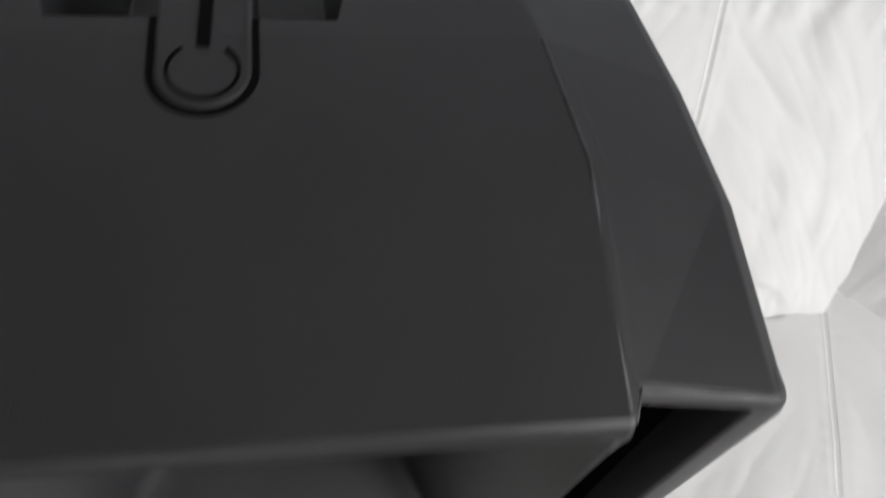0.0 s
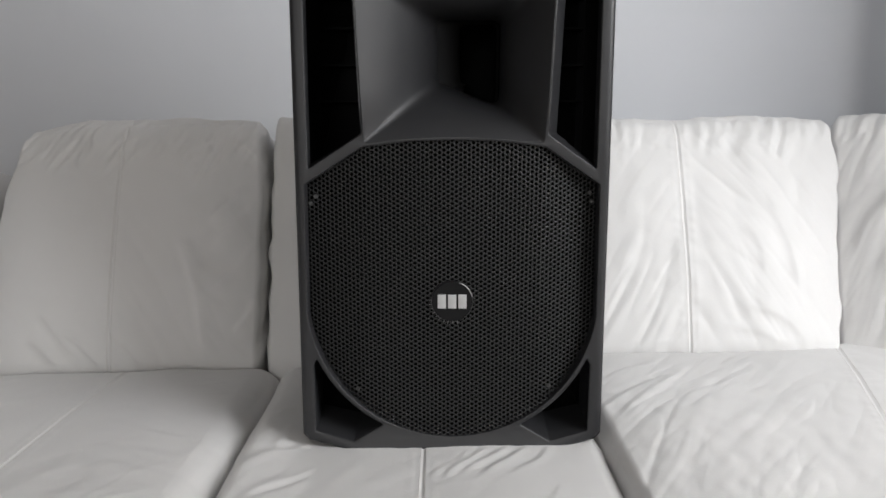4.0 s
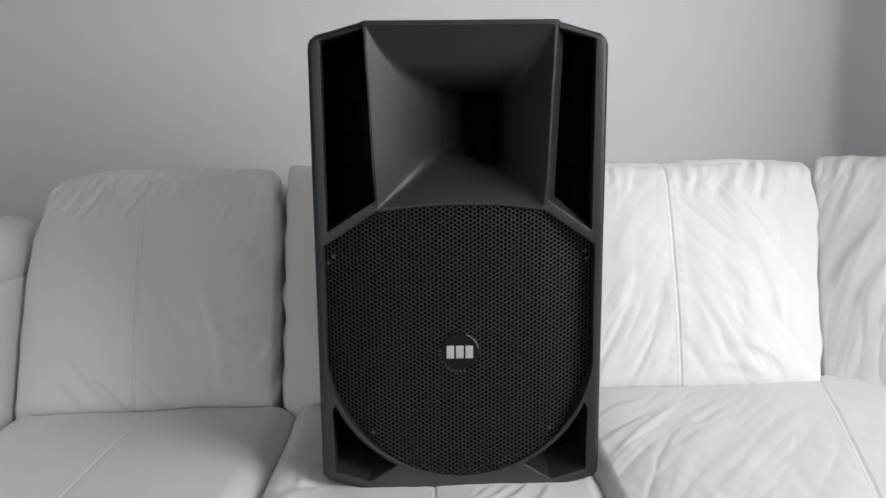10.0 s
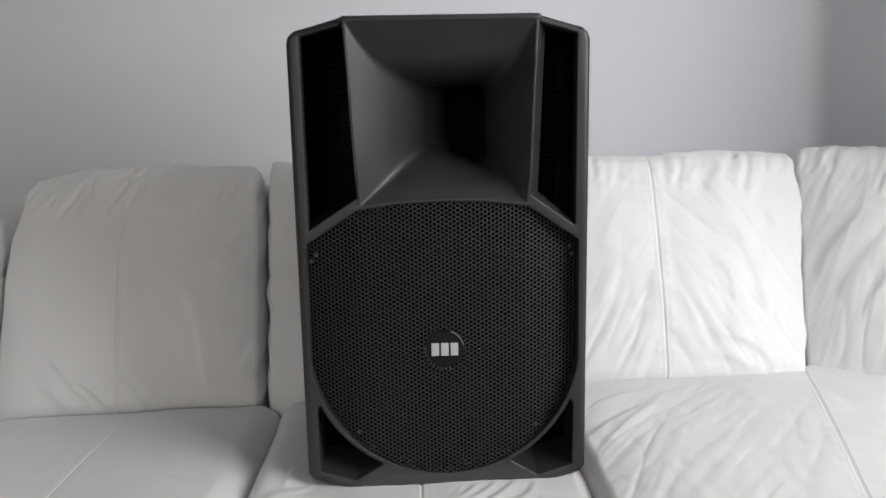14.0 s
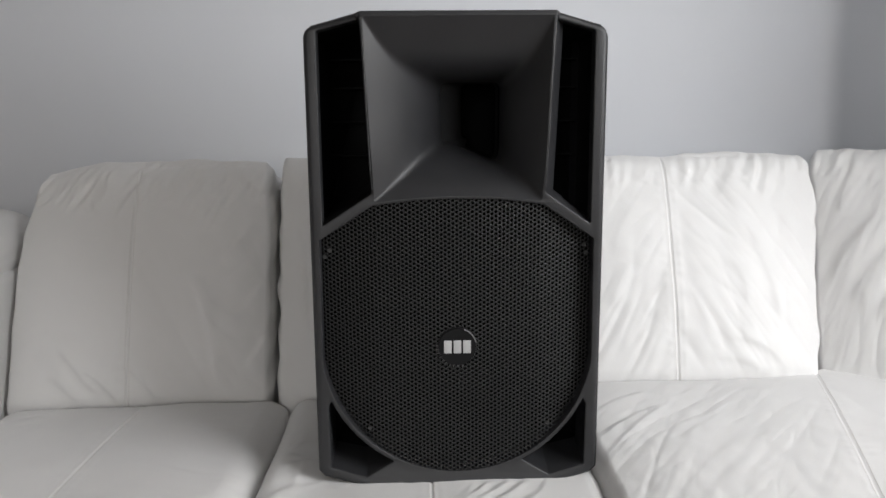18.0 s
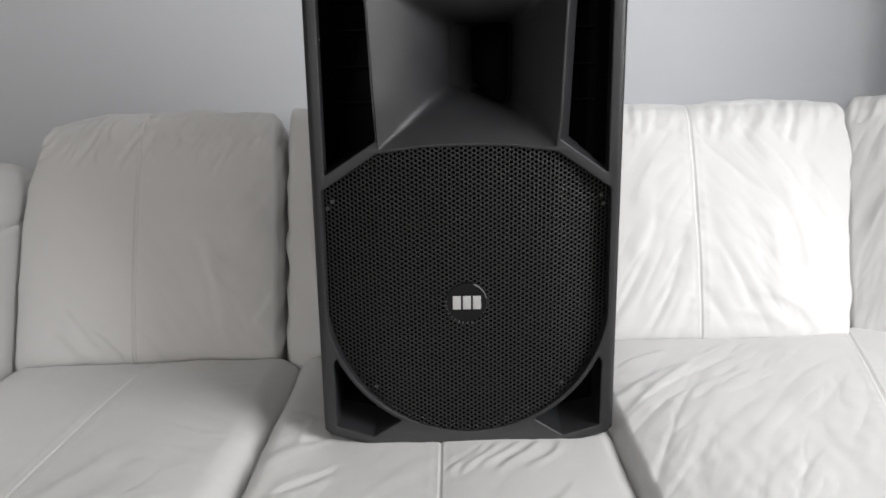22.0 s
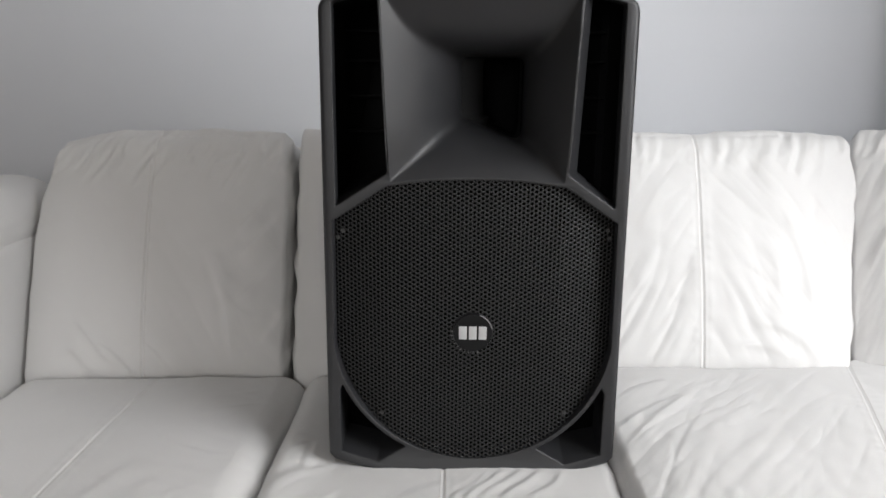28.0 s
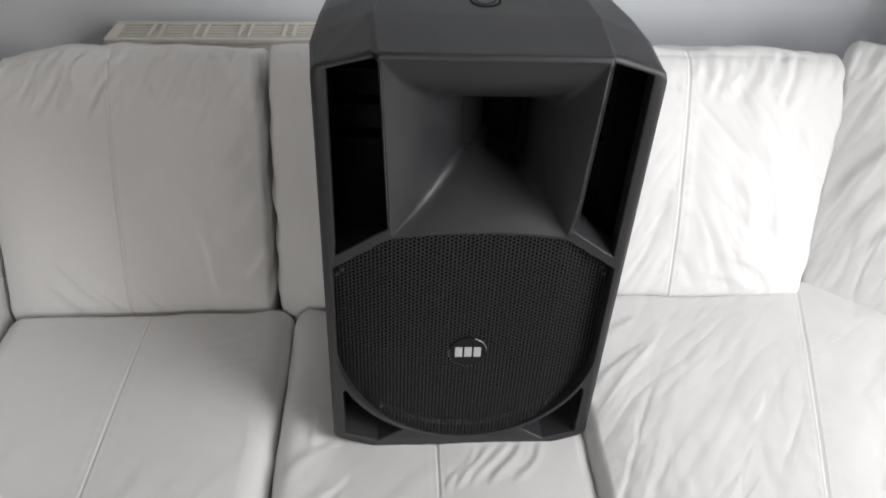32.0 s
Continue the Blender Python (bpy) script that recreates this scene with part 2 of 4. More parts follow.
rounded_corner()
wall("wall_west", [(-4.6, BACK_Y), (-4.6, -4.6)], 0, 2.45, 0.2, CREAM)
wall("wall_south_a", [(-4.6, -4.6), (-1.45, -4.6)], 0, 2.45, 0.2, CREAM)
wall("wall_south_b", [(0.25, -4.6), (1.25, -4.6)], 0, 2.45, 0.2, CREAM)
wall("wall_south_c", [(-1.45, -4.6), (0.25, -4.6)], 0, 0.85, 0.2, CREAM)
wall("wall_south_d", [(-1.45, -4.6), (0.25, -4.6)], 2.15, 2.45, 0.2, CREAM)
tagged(box_part("floor", (-4.8, -4.8, -0.1), (2.4, 1.3, 0.0), CARPET, bevel=0), "beige carpeted living room floor", "floor", kind="structure")
tagged(box_part("ceiling", (-4.8, -4.8, 2.45), (2.4, 1.3, 2.55), CEILING, bevel=0), "plain unseen ceiling, toned down to soften its bounce", "ceiling", kind="structure")


def window(name, at, along, width, z0, z1):
    """A two-light window; at: its middle in plan, along: the direction of its width."""
    w = thing(name, "unseen white framed double window with a lamp in front", "window", kind="structure")
    along = Vector((*along, 0)).normalized()
    m = Matrix.Translation((*at, 0)) @ Matrix((( along.x, -along.y, 0, 0), (along.y, along.x, 0, 0), (0, 0, 1, 0), (0, 0, 0, 1)))
    def bar(part_name, x0, x1, a, b):
        bm = bmesh.new()
        box(bm, (x0, -0.035, a), (x1, 0.035, b), 0.004)
        bmesh.ops.transform(bm, matrix=m, verts=bm.verts)
        part(part_name, bm, GLOSS_WHITE, w)
    h = width / 2
    bar("jamb", -h, -h + 0.06, z0, z1), bar("jamb", h - 0.06, h, z0, z1), bar("mullion", -0.03, 0.03, z0 + 0.061, z1 - 0.061)
    bar("rail", -h + 0.061, h - 0.061, z0, z0 + 0.06), bar("rail", -h + 0.061, h - 0.061, z1 - 0.06, z1)
    for x0, x1 in ((-h + 0.062, -0.032), (0.032, h - 0.062)):
        bm = bmesh.new()
        box(bm, (x0, -0.003, z0 + 0.062), (x1, 0.003, z1 - 0.062))
        bmesh.ops.transform(bm, matrix=m, verts=bm.verts)
        pane = part("pane", bm, GLASS, w)
        pane.visible_shadow = False
    return w


window("window_1", (1.673, -1.069), (0.866, 0.5), 1.2, 0.95, 2.25)
# Unseen window, added only to house the fill lamp.
window("fill_window", (-0.6, -4.7), (1, 0), 1.7, 0.85, 2.15)


def skirting():
    bm = bmesh.new()
    box(bm, (-4.6, BACK_Y - 0.018, 0), (CORNER_X, BACK_Y - 0.001, 0.12), 0.004)
    return tagged(part("baseboard", bm, GLOSS_WHITE), "white gloss baseboard along the grey wall", "baseboard", kind="structure")


skirting()


# ---- radiator behind the sofa ----
def radiator():
    root = thing("radiator", "cream enamelled convector radiator with slatted top on grey wall", "radiator")
    x0, x1, y0, y1, top = -0.735, 0.34, 0.775, 0.88, 0.848
    box_part("front_panel", (x0, y0, 0.16), (x1, y0 + 0.012, top - 0.012), ENAMEL, root)
    box_part("back_panel", (x0, y1 - 0.012, 0.16), (x1, y1, top - 0.012), ENAMEL, root)
    box_part("side_panel", (x0, y0 + 0.0121, 0.16), (x0 + 0.004, y1 - 0.0121, top - 0.002), ENAMEL, root, bevel=0.001)
    box_part("side_panel", (x1 - 0.004, y0 + 0.0121, 0.16), (x1, y1 - 0.0121, top - 0.002), ENAMEL, root, bevel=0.001)
    box_part("convector_core", (x0 + 0.02, y0 + 0.03, 0.2), (x1 - 0.02, y1 - 0.03, 0.8), ENAMEL, root)
    grille = box_part("top_grille", (x0 - 0.004, y0 - 0.004, top - 0.011), (x1 + 0.004, y0 + 0.013, top), ENAMEL, root)
    box_part("rim", (x0 - 0.004, y1 - 0.016, top - 0.011), (x1 + 0.004, y1 + 0.004, top), ENAMEL, grille)
    box_part("rim", (x0 - 0.004, y0 + 0.0132, top - 0.011), (x0 + 0.018, y1 - 0.0162, top), ENAMEL, grille)
    box_part("rim", (x1 - 0.018, y0 + 0.0132, top - 0.011), (x1 + 0.004, y1 - 0.0162, top), ENAMEL, grille)
    for k in range(4):
        y = y0 + 0.027 + 0.0165 * k
        box_part("slat", (x0 + 0.0182, y - 0.0042, top - 0.009), (x1 - 0.0182, y + 0.0042, top - 0.002), ENAMEL, grille, bevel=0.001)
    for k in range(10):
        x = x0 + 0.098 + 0.0985 * k
        for dx in (-0.011, 0.011):
            if x + dx < x1 - 0.02:
                box_part("cross_bar", (x + dx - 0.004, y0 + 0.0132, top - 0.0015), (x + dx + 0.004, y1 - 0.0162, top + 0.0005), ENAMEL, grille, bevel=0.0005)
    for x in (-0.55, 0.15):
        box_part("bracket", (x - 0.02, y1 - 0.001, 0.3), (x + 0.02, BACK_Y + 0.001, 0.36), ENAMEL, root)
    for x in (x0 + 0.05, x1 - 0.05):
        v, f = tube([(x, 0.83, 0.0), (x, 0.83, 0.21)], 0.009, 10)
        mesh_part("pipe", v, f, ENAMEL, root)
    return root


radiator()


# ---- sofa ----
def waves(seed, x, y, scale, count=7):
    rng = np.random.default_rng(seed)
    total = np.zeros_like(x)
    for _ in range(count):
        a, k, p = rng.uniform(0, 2 * np.pi), scale * rng.uniform(0.6, 1.7), rng.uniform(0, 6.28)
        total += np.sin(k * (x * np.cos(a) + y * np.sin(a)) + p + 0.8 * np.sin(0.6 * k * (x * np.sin(a) - y * np.cos(a)) + 2 * p))
    return total / count


class Cushion:
    """A padded block: x across, y along, z out of its face; half sizes in metres, with folds pressed into the face."""

    def __init__(self, half, r, puff, seed, folds=(), seams=(), dents=(), warp=None, rumple=0.002, rough_edge=0.0, creases=(), drop=((0,), (9.0,)), gather=None, seam_depth=0.0017):
        self.half, self.puff, self.seed = np.array(half), puff, seed
        self.r = np.array(r if isinstance(r, tuple) else (r, r, r), float)
        self.folds, self.seams, self.dents, self.warp, self.rumple, self.rough_edge, self.creases, self.drop, self.gather, self.seam_depth = folds, seams, dents, warp, rumple, rough_edge, creases, drop, gather, seam_depth

    def relief(self, x, y):
        """Height of the leather over the smooth face: rumples, folds, creases, gathers, dents and seams."""
        h = self.rumple * (waves(self.seed, x, y, 14) + 0.5 * waves(self.seed + 1, x, y, 38) + 0.25 * waves(self.seed + 2, x, y, 85))
        for x0, y0, x1, y1, w, d, bow in self.folds:
            ux, uy = x1 - x0, y1 - y0
            n = np.hypot(ux, uy)
            ux, uy = ux / n, uy / n
            s = ((x - x0) * ux + (y - y0) * uy) / n
            e = (y - y0) * ux - (x - x0) * uy - bow * 4 * s * (1 - s) - 0.0025 * np.sin(7 * s + 5 * x0)
            fade = np.clip(np.minimum((s + 0.05) / 0.3, (1.05 - s) / 0.3), 0, 1)
            fade = fade * fade * (3 - 2 * fade)
            if w < 0.0095:
                h = h + d * fade * (1 / (1 + (e / (0.6 * w)) ** 2) - 0.6 * np.exp(-(((e - 1.2 * w) / (0.8 * w)) ** 2)))
                continue
            steep = np.where(e > 0, 0.55 * w, 1.9 * w)
            h = h + d * fade * (np.exp(-((e / steep) ** 2)) - 0.25 * np.exp(-(((e - 1.3 * w) / (0.8 * w)) ** 2)))
        for k, (angle, amp, scale, lo, hi) in enumerate(self.creases):
            c, t = math.cos(radians(angle)), math.sin(radians(angle))
            along, across = (x * c + y * t) / 4.5, y * c - x * t
            bend = 0.006 * waves(self.seed + 60 + k, x, y, 22)
            lines = np.clip(1.15 - np.sqrt(waves(self.seed + 70 + k, along, across + bend, scale, 5) ** 2 + 0.006) * 2.2, 0, 1) ** 2
            fine = np.clip(1.15 - np.sqrt(waves(self.seed + 80 + k, along, across + bend, 1.9 * scale, 5) ** 2 + 0.006) * 2.2, 0, 1) ** 2
            mask = np.clip(0.65 + 1.2 * waves(self.seed + 90 + k, x, y, 15), 0.05, 1) * np.clip((x - lo) / 0.06, 0, 1) * np.clip((hi - x) / 0.06, 0, 1)
            h = h - amp * mask * (lines + 0.4 * fine)
        if self.gather:
            amp, angle, start = self.gather
            c, t = math.cos(radians(angle)), math.sin(radians(angle))
            side = np.where(x > self.seams[0], 1.0, -1.0) if self.seams else np.ones_like(x)
            across = x * t - y * c * (1.0 if angle > 0 else -1.0) + 0.008 * waves(self.seed + 40, x, y, 18)
            rows = waves(self.seed + 41, across * 1.0, 0.22 * y, 150, 5) + 0.5 * waves(self.seed + 42, across, 0.3 * y, 260, 4)
            reach = self.half[1] * (start + 0.28 * waves(self.seed + 43, x, 0.2 * y, 45))
            mask = np.clip((y - reach) / (0.16 * self.half[1]), 0, 1) * np.clip((self.half[1] * 1.02 - y) / 0.03, 0, 1)
            h = h + amp * mask * rows * (0.9 + 0.1 * side)
        d = y - np.interp(x, *self.drop)
        h = h - 0.004 * np.clip((d + 0.012) / 0.014, 0, 1) ** 2 - 0.05 * np.clip(d / 0.004, 0, 1) ** 1.3
        for x0, y0, rx, ry, d in self.dents:
            h = h - d * np.exp(-(((x - x0) / rx) ** 2) - ((y - y0) / ry) ** 2)
        for x0 in self.seams:
            e = x - x0
            pucker = 1 + 0.35 * np.sin(y * 190 + 3 * np.sin(y * 37))
            h = h - self.seam_depth * np.exp(-((e / 0.0018) ** 2)) + 0.0004 * np.exp(-(((np.abs(e) - 0.005) / 0.003) ** 2)) - 0.0015 * np.exp(-((e / 0.03) ** 2))
            h = h + 0.0006 * pucker * np.exp(-(((np.abs(e) - 0.014) / 0.008) ** 2))
        return h

    def place(self, p):
        """Points on the unit cube's skin, laid onto the cushion."""
        full = p * self.half
        core = np.clip(full, -(self.half - self.r), self.half - self.r)
        d = (full - core) / self.r
        d = d / np.maximum(np.linalg.norm(d, axis=1, keepdims=True), 1e-9)
        out = core + self.r * d
        n = d / self.r
        n = n / np.maximum(np.linalg.norm(n, axis=1, keepdims=True), 1e-9)
        x, y = out[:, 0], out[:, 1]
        bulge = (1 - np.abs(p[:, 0]) ** 4) * (1 - np.abs(p[:, 1]) ** 2.6)
        face = np.clip(n[:, 2], 0, 1)
        out = out + n * (self.puff * bulge * face + self.relief(x, y) * face ** 0.5)[:, None]
        edge = 1 - np.abs(n[:, 2])
        out = out + n * (self.rough_edge * edge * (waves(self.seed + 5, x, y + 0.8 * out[:, 2], 60)))[:, None]
        return self.warp(out) if self.warp else out

    def build(self, name, m, parent, label="", n=(90, 90, 16)):
        axes = []
        for a in range(3):
            c = np.linspace(-1, 1, n[a])
            # finer rows round the rounded edges
            edge = 1 - (self.r[a] / self.half[a]) * np.array([0, 0.08, 0.2, 0.35, 0.52, 0.72, 0.9])
            c = np.concatenate([c[np.abs(c) < 1 - 0.9 * self.r[a] / self.half[a]], edge, -edge])
            if a == 0:
                for x0 in self.seams:
                    c = np.concatenate([c[np.abs(c * self.half[0] - x0) > 0.03], (x0 + np.linspace(-0.03, 0.03, 41)) / self.half[0]])
            if a == 1 and self.drop[1][0] < 1:
                c = np.concatenate([c[np.abs(c * self.half[1] - self.drop[1][0]) > 0.028], (self.drop[1][0] + np.linspace(-0.028, 0.02, 44)) / self.half[1]])
            axes.append(np.unique(np.round(c, 7)))
        verts, faces, at = [], [], 0
        for a in range(3):
            b, c = (a + 1) % 3, (a + 2) % 3
            gb, gc = np.meshgrid(axes[b], axes[c], indexing="ij")
            nb, nc = gb.shape
            for s in (-1, 1):
                p = np.zeros((nb * nc, 3))
                p[:, a], p[:, b], p[:, c] = s, gb.ravel(), gc.ravel()
                verts.append(p)
                i = (np.arange(nb - 1)[:, None] * nc + np.arange(nc - 1)).ravel() + at
                quad = np.stack([i, i + nc, i + nc + 1, i + 1], 1)
                faces.append(quad if s > 0 else quad[:, ::-1])
                at += nb * nc
        verts, faces = np.concatenate(verts), np.concatenate(faces)
        verts, inverse = np.unique(np.round(verts, 6), axis=0, return_inverse=True)
        faces = inverse.ravel()[faces]
        pts = self.place(verts)
        mw = np.array(m)
        pts = pts @ mw[:3, :3].T + mw[:3, 3]
        me = bpy.data.meshes.new(name)
        me.vertices.add(len(pts)), me.loops.add(faces.size), me.polygons.add(len(faces))
        me.vertices.foreach_set("co", pts.ravel())
        me.loops.foreach_set("vertex_index", faces.ravel().astype(np.int32))
        me.polygons.foreach_set("loop_start", np.arange(0, faces.size, 4, dtype=np.int32))
        me.polygons.foreach_set("use_smooth", [True] * len(faces))
        me.update(calc_edges=True)
        me.validate()
        me.materials.append(LEATHER)
        ob = new(name, me)
        ob.parent = parent
        if label:
            ob["label"] = label
        for x0 in self.seams:
            for dx in (-0.0040, 0.0040):
                y = np.linspace(-0.97, 0.97, 130)
                p = np.stack([np.full_like(y, (x0 + dx) / self.half[0]), y, np.ones_like(y)], 1)
                q = self.place(p) @ mw[:3, :3].T + mw[:3, 3]
                v, f = tube(q, 0.0004, 5)
                mesh_part("stitching", v, f, THREAD, ob)
        return ob


def random_folds(seed, count, area, angle, spread, length, width, depth):
    rng = np.random.default_rng(seed)
    out = []
    for _ in range(count):
        x, y = rng.uniform(area[0], area[2]), rng.uniform(area[1], area[3])
        a, n = radians(angle + rng.normal(0, spread)), length * rng.uniform(0.5, 1.4)
        out.append((x, y, x + n * math.cos(a), y + n * math.sin(a), width * rng.uniform(0.6, 1.5), depth * rng.uniform(0.5, 1.3) * rng.choice([1, 1, -1]), rng.normal(0, 0.012)))
    return out


def seat_frame(x0, x1, y0, y1, top, thick=0.17):
    """Half sizes and pose of a seat cushion whose flat face lies at top."""
    return ((x1 - x0) / 2, (y1 - y0) / 2, thick / 2), Matrix.Translation(((x0 + x1) / 2, (y0 + y1) / 2, top - thick / 2))


def back_frame(x0, x1, y, z, lean, height, thick=0.2, turn=0.0):
    """Half sizes and pose of a back cushion: its front's lower edge at y, z; the top leans back."""
    half = ((x1 - x0) / 2, height / 2, thick / 2)
    m = Matrix.Translation(((x0 + x1) / 2, y, z)) @ pose(0, 0, 0, 90 - lean, 0, turn)
    return half, m @ Matrix.Translation((0, height / 2, -thick / 2))


def sofa():
    root = thing("sofa", "white leather corner sofa with padded cushions and topstitched seams", "sofa")
    # seats
    half, m = seat_frame(-0.896, -0.3165, -0.44, 0.40, 0.444)
    folds = random_folds(3, 7, (-0.2, -0.3, 0.2, 0.3), 65, 30, 0.2, 0.03, 0.0018) + random_folds(4, 14, (0.02, -0.35, 0.26, 0.25), 40, 30, 0.14, 0.009, 0.0008)
    Cushion(half, (0.05, 0.03, 0.046), 0.016, 11, folds, (0.006,), drop=((-0.27, -0.1, 0.2, 0.25), (0.339, 0.334, 0.337, 0.354)), rough_edge=0.003, rumple=0.0014, creases=[(45, 0.0008, 60, -0.5, 0.5), (-20, 0.0006, 80, 0.05, 0.5)]).build("seat_cushion", m, root, n=(140, 150, 16))
    half, m = seat_frame(-0.3115, 0.228, -0.44, 0.40, 0.432)
    folds = random_folds(5, 8, (-0.25, -0.35, 0.2, -0.15), 50, 25, 0.14, 0.014, 0.0016)
    folds += random_folds(6, 14, (-0.275, -0.28, -0.22, 0.08), 35, 22, 0.10, 0.010, 0.0022)
    # creases pressed out round the loudspeaker
    folds += [(0.011, -0.087, 0.072, -0.007, .006, 0.0022, -0.001), (0.033, -0.089, 0.094, -0.003, .0075, 0.0030, 0.003), (0.057, -0.084, 0.129, 0.002, .007, 0.0027, 0.006), (0.086, -0.086, 0.158, 0.004, .008, 0.0030, 0.003), (0.126, -0.081, 0.187, 0.001, .008, 0.0023, -0.005), (-0.242, 0.051, -0.185, 0.099, .008, 0.0022, -0.006), (-0.215, -0.015, -0.206, 0.095, .009, 0.0020, -0.006), (-0.197, -0.008, -0.164, 0.032, .009, 0.0020, -0.005), (-0.244, 0.112, -0.200, 0.168, .009, 0.0018, -0.006)]
    Cushion(half, (0.03, 0.03, 0.035), 0.004, 12, folds, (0.0035,), drop=((-0.27, -0.2, 0.2), (0.355, 0.347, 0.351)), rough_edge=0.005, dents=[(-0.24, 0.12, 0.045, 0.4, -0.012), (-0.05, 0.31, 0.4, 0.06, -0.010)], rumple=0.0012, creases=[(52, 0.0008, 80, -0.5, 0.5)]).build("seat_cushion", m, root, n=(130, 130, 16))
    half, m = seat_frame(0.224, 1.029, -0.44, 0.42, 0.450)

    def wedge(p):
        q = p.copy()
        y = p[:, 1] + 0.5 * (-0.44 + 0.42)
        seam = 0.765 + 0.34 * (y - 0.39) - 0.6265
        q[:, 0] = np.where(p[:, 0] < 0.14, -0.4025 + (p[:, 0] + 0.4025) / 0.5425 * (seam + 0.4025), seam + (p[:, 0] - 0.14) * 1.5)
        return q

    folds = [(-0.362, 0.189, -0.227, 0.285, .010, 0.0032, 0.006), (-0.391, 0.078, -0.211, 0.218, .010, 0.0036, -0.001), (-0.398, 0.005, -0.185, 0.237, .011, 0.0034, -0.005), (-0.377, -0.062, -0.202, 0.134, .013, 0.0014, -0.005), (-0.267, 0.006, -0.167, 0.182, .016, 0.0013, -0.002), (-0.287, -0.111, -0.072, 0.244, .018, 0.0014, 0.005), (-0.337, -0.080, -0.118, 0.141, .016, 0.0013, 0.003), (-0.260, -0.118, -0.055, 0.078, .015, 0.0017, 0.002), (-0.235, -0.163, -0.063, 0.009, .016, 0.0013, 0.001), (-0.080, -0.036, 0.008, 0.054, .018, 0.0010, -0.002), (0.147, 0.036, 0.194, 0.094, .016, 0.0013, -0.001), (0.166, -0.114, 0.156, -0.003, .016, 0.0011, -0.006)]
    folds += random_folds(8, 9, (-0.38, -0.42, 0.0, 0.1), 58, 8, 0.26, 0.022, 0.0005) + random_folds(9, 5, (0.2, -0.3, 0.35, 0.3), 100, 22, 0.2, 0.02, 0.0016) + random_folds(11, 18, (-0.40, -0.42, 0.0, 0.2), 56, 9, 0.13, 0.010, 0.0004)
    folds = [(a, b, c, d, w * 1.25, e * 0.62, f) for a, b, c, d, w, e, f in folds]
    Cushion(half, (0.03, 0.03, 0.04), 0.016, 13, folds, (0.14,), drop=((-0.366, -0.22, -0.08, 0.07, 0.12, 0.17), (0.365, 0.358, 0.352, 0.352, 0.366, 0.42)), warp=wedge, seam_depth=0.0008, rough_edge=0.003, rumple=0.0024, creases=[(60, 0.0014, 54, -0.5, 0.14), (42, 0.0011, 74, -0.5, 0.0), (105, 0.0034, 50, 0.14, 0.7), (60, 0.0016, 60, 0.14, 0.7)]).build("seat_cushion", m, root, n=(270, 260, 16))
    # backs
    lean, tall = 22, 0.515
    soft = (0.014, 0.062, 0.036)
    half, m = back_frame(-0.883, -0.3585, 0.319, 0.398, lean, tall + 0.058, 0.234)
    folds = [(0.184, -0.229, 0.128, -0.007, .011, 0.0039, -0.006), (0.184, 0.022, 0.249, 0.101, .012, 0.0039, 0.005), (0.191, -0.030, 0.281, 0.074, .015, 0.0031, 0.005), (0.172, -0.132, 0.281, -0.010, .018, 0.0036, -0.004), (0.241, -0.198, 0.281, -0.128, .013, 0.0039, 0.004), (-0.042, -0.237, -0.131, -0.138, .013, 0.0044, 0.006), (0.007, -0.262, -0.090, -0.180, .010, 0.0042, -0.001), (-0.073, -0.253, -0.149, -0.192, .014, 0.0031, 0.003), (0.080, -0.260, -0.005, -0.174, .013, 0.0039, -0.001), (-0.108, 0.145, -0.071, 0.227, .013, 0.0034, -0.005), (-0.011, 0.158, 0.025, 0.218, .010, 0.0034, 0.006), (0.030, 0.157, 0.059, 0.212, .010, 0.0026, 0.001), (0.289, 0.151, 0.219, 0.216, .012, 0.0034, -0.003)]
    folds += random_folds(21, 16, (-0.26, 0.13, 0.24, 0.2), 62, 12, 0.085, 0.011, 0.0028) + random_folds(23, 6, (-0.2, -0.2, 0.26, 0.1), -55, 35, 0.16, 0.02, 0.0014)

    def soft_corners(p):
        q = p.copy()
        for side, pull in ((-1, 0.026), (1, 0.010)):
            w = np.clip((side * p[:, 0] - 0.11) / 0.16, 0, 1) * np.clip((p[:, 1] - 0.12) / 0.16, 0, 1)
            q[:, 0] -= side * pull * w
            q[:, 1] -= pull * w
        q[:, 0] -= 0.012 * np.clip((-p[:, 0] - 0.1) / 0.15, 0, 1) * np.clip((0.19 - p[:, 1]) / 0.16, 0, 1)
        return q

    folds = [(a - 0.022, b + 0.02, c - 0.022, d + 0.02, w, e, f) for a, b, c, d, w, e, f in folds]
    Cushion(half, (0.016, 0.07, 0.036), 0.034, 21, folds, (-0.0208,), dents=[(0.09, 0.0, 0.1, 0.2, 0.006)], warp=soft_corners, rumple=0.0020, rough_edge=0.007, creases=[(-60, 0.0013, 60, -0.02, 0.5), (70, 0.0006, 55, -0.5, 0.0)], gather=(0.0048, 58, 0.52)).build("back_cushion", m, root, n=(170, 170, 16))
    half, m = back_frame(-0.3515, 0.19, 0.329, 0.397, lean, tall + 0.056)
    folds = random_folds(25, 14, (-0.25, -0.2, 0.25, 0.2), 100, 20, 0.2, 0.014, 0.003)
    Cushion(half, soft, 0.028, 22, folds, (0.0,), rumple=0.002, rough_edge=0.008, gather=(0.0038, 70, 0.56)).build("back_cushion", m, root)
    half, m = back_frame(0.184, 0.764, 0.336, 0.418, lean + 5, tall + 0.037, 0.216, turn=-2.2)

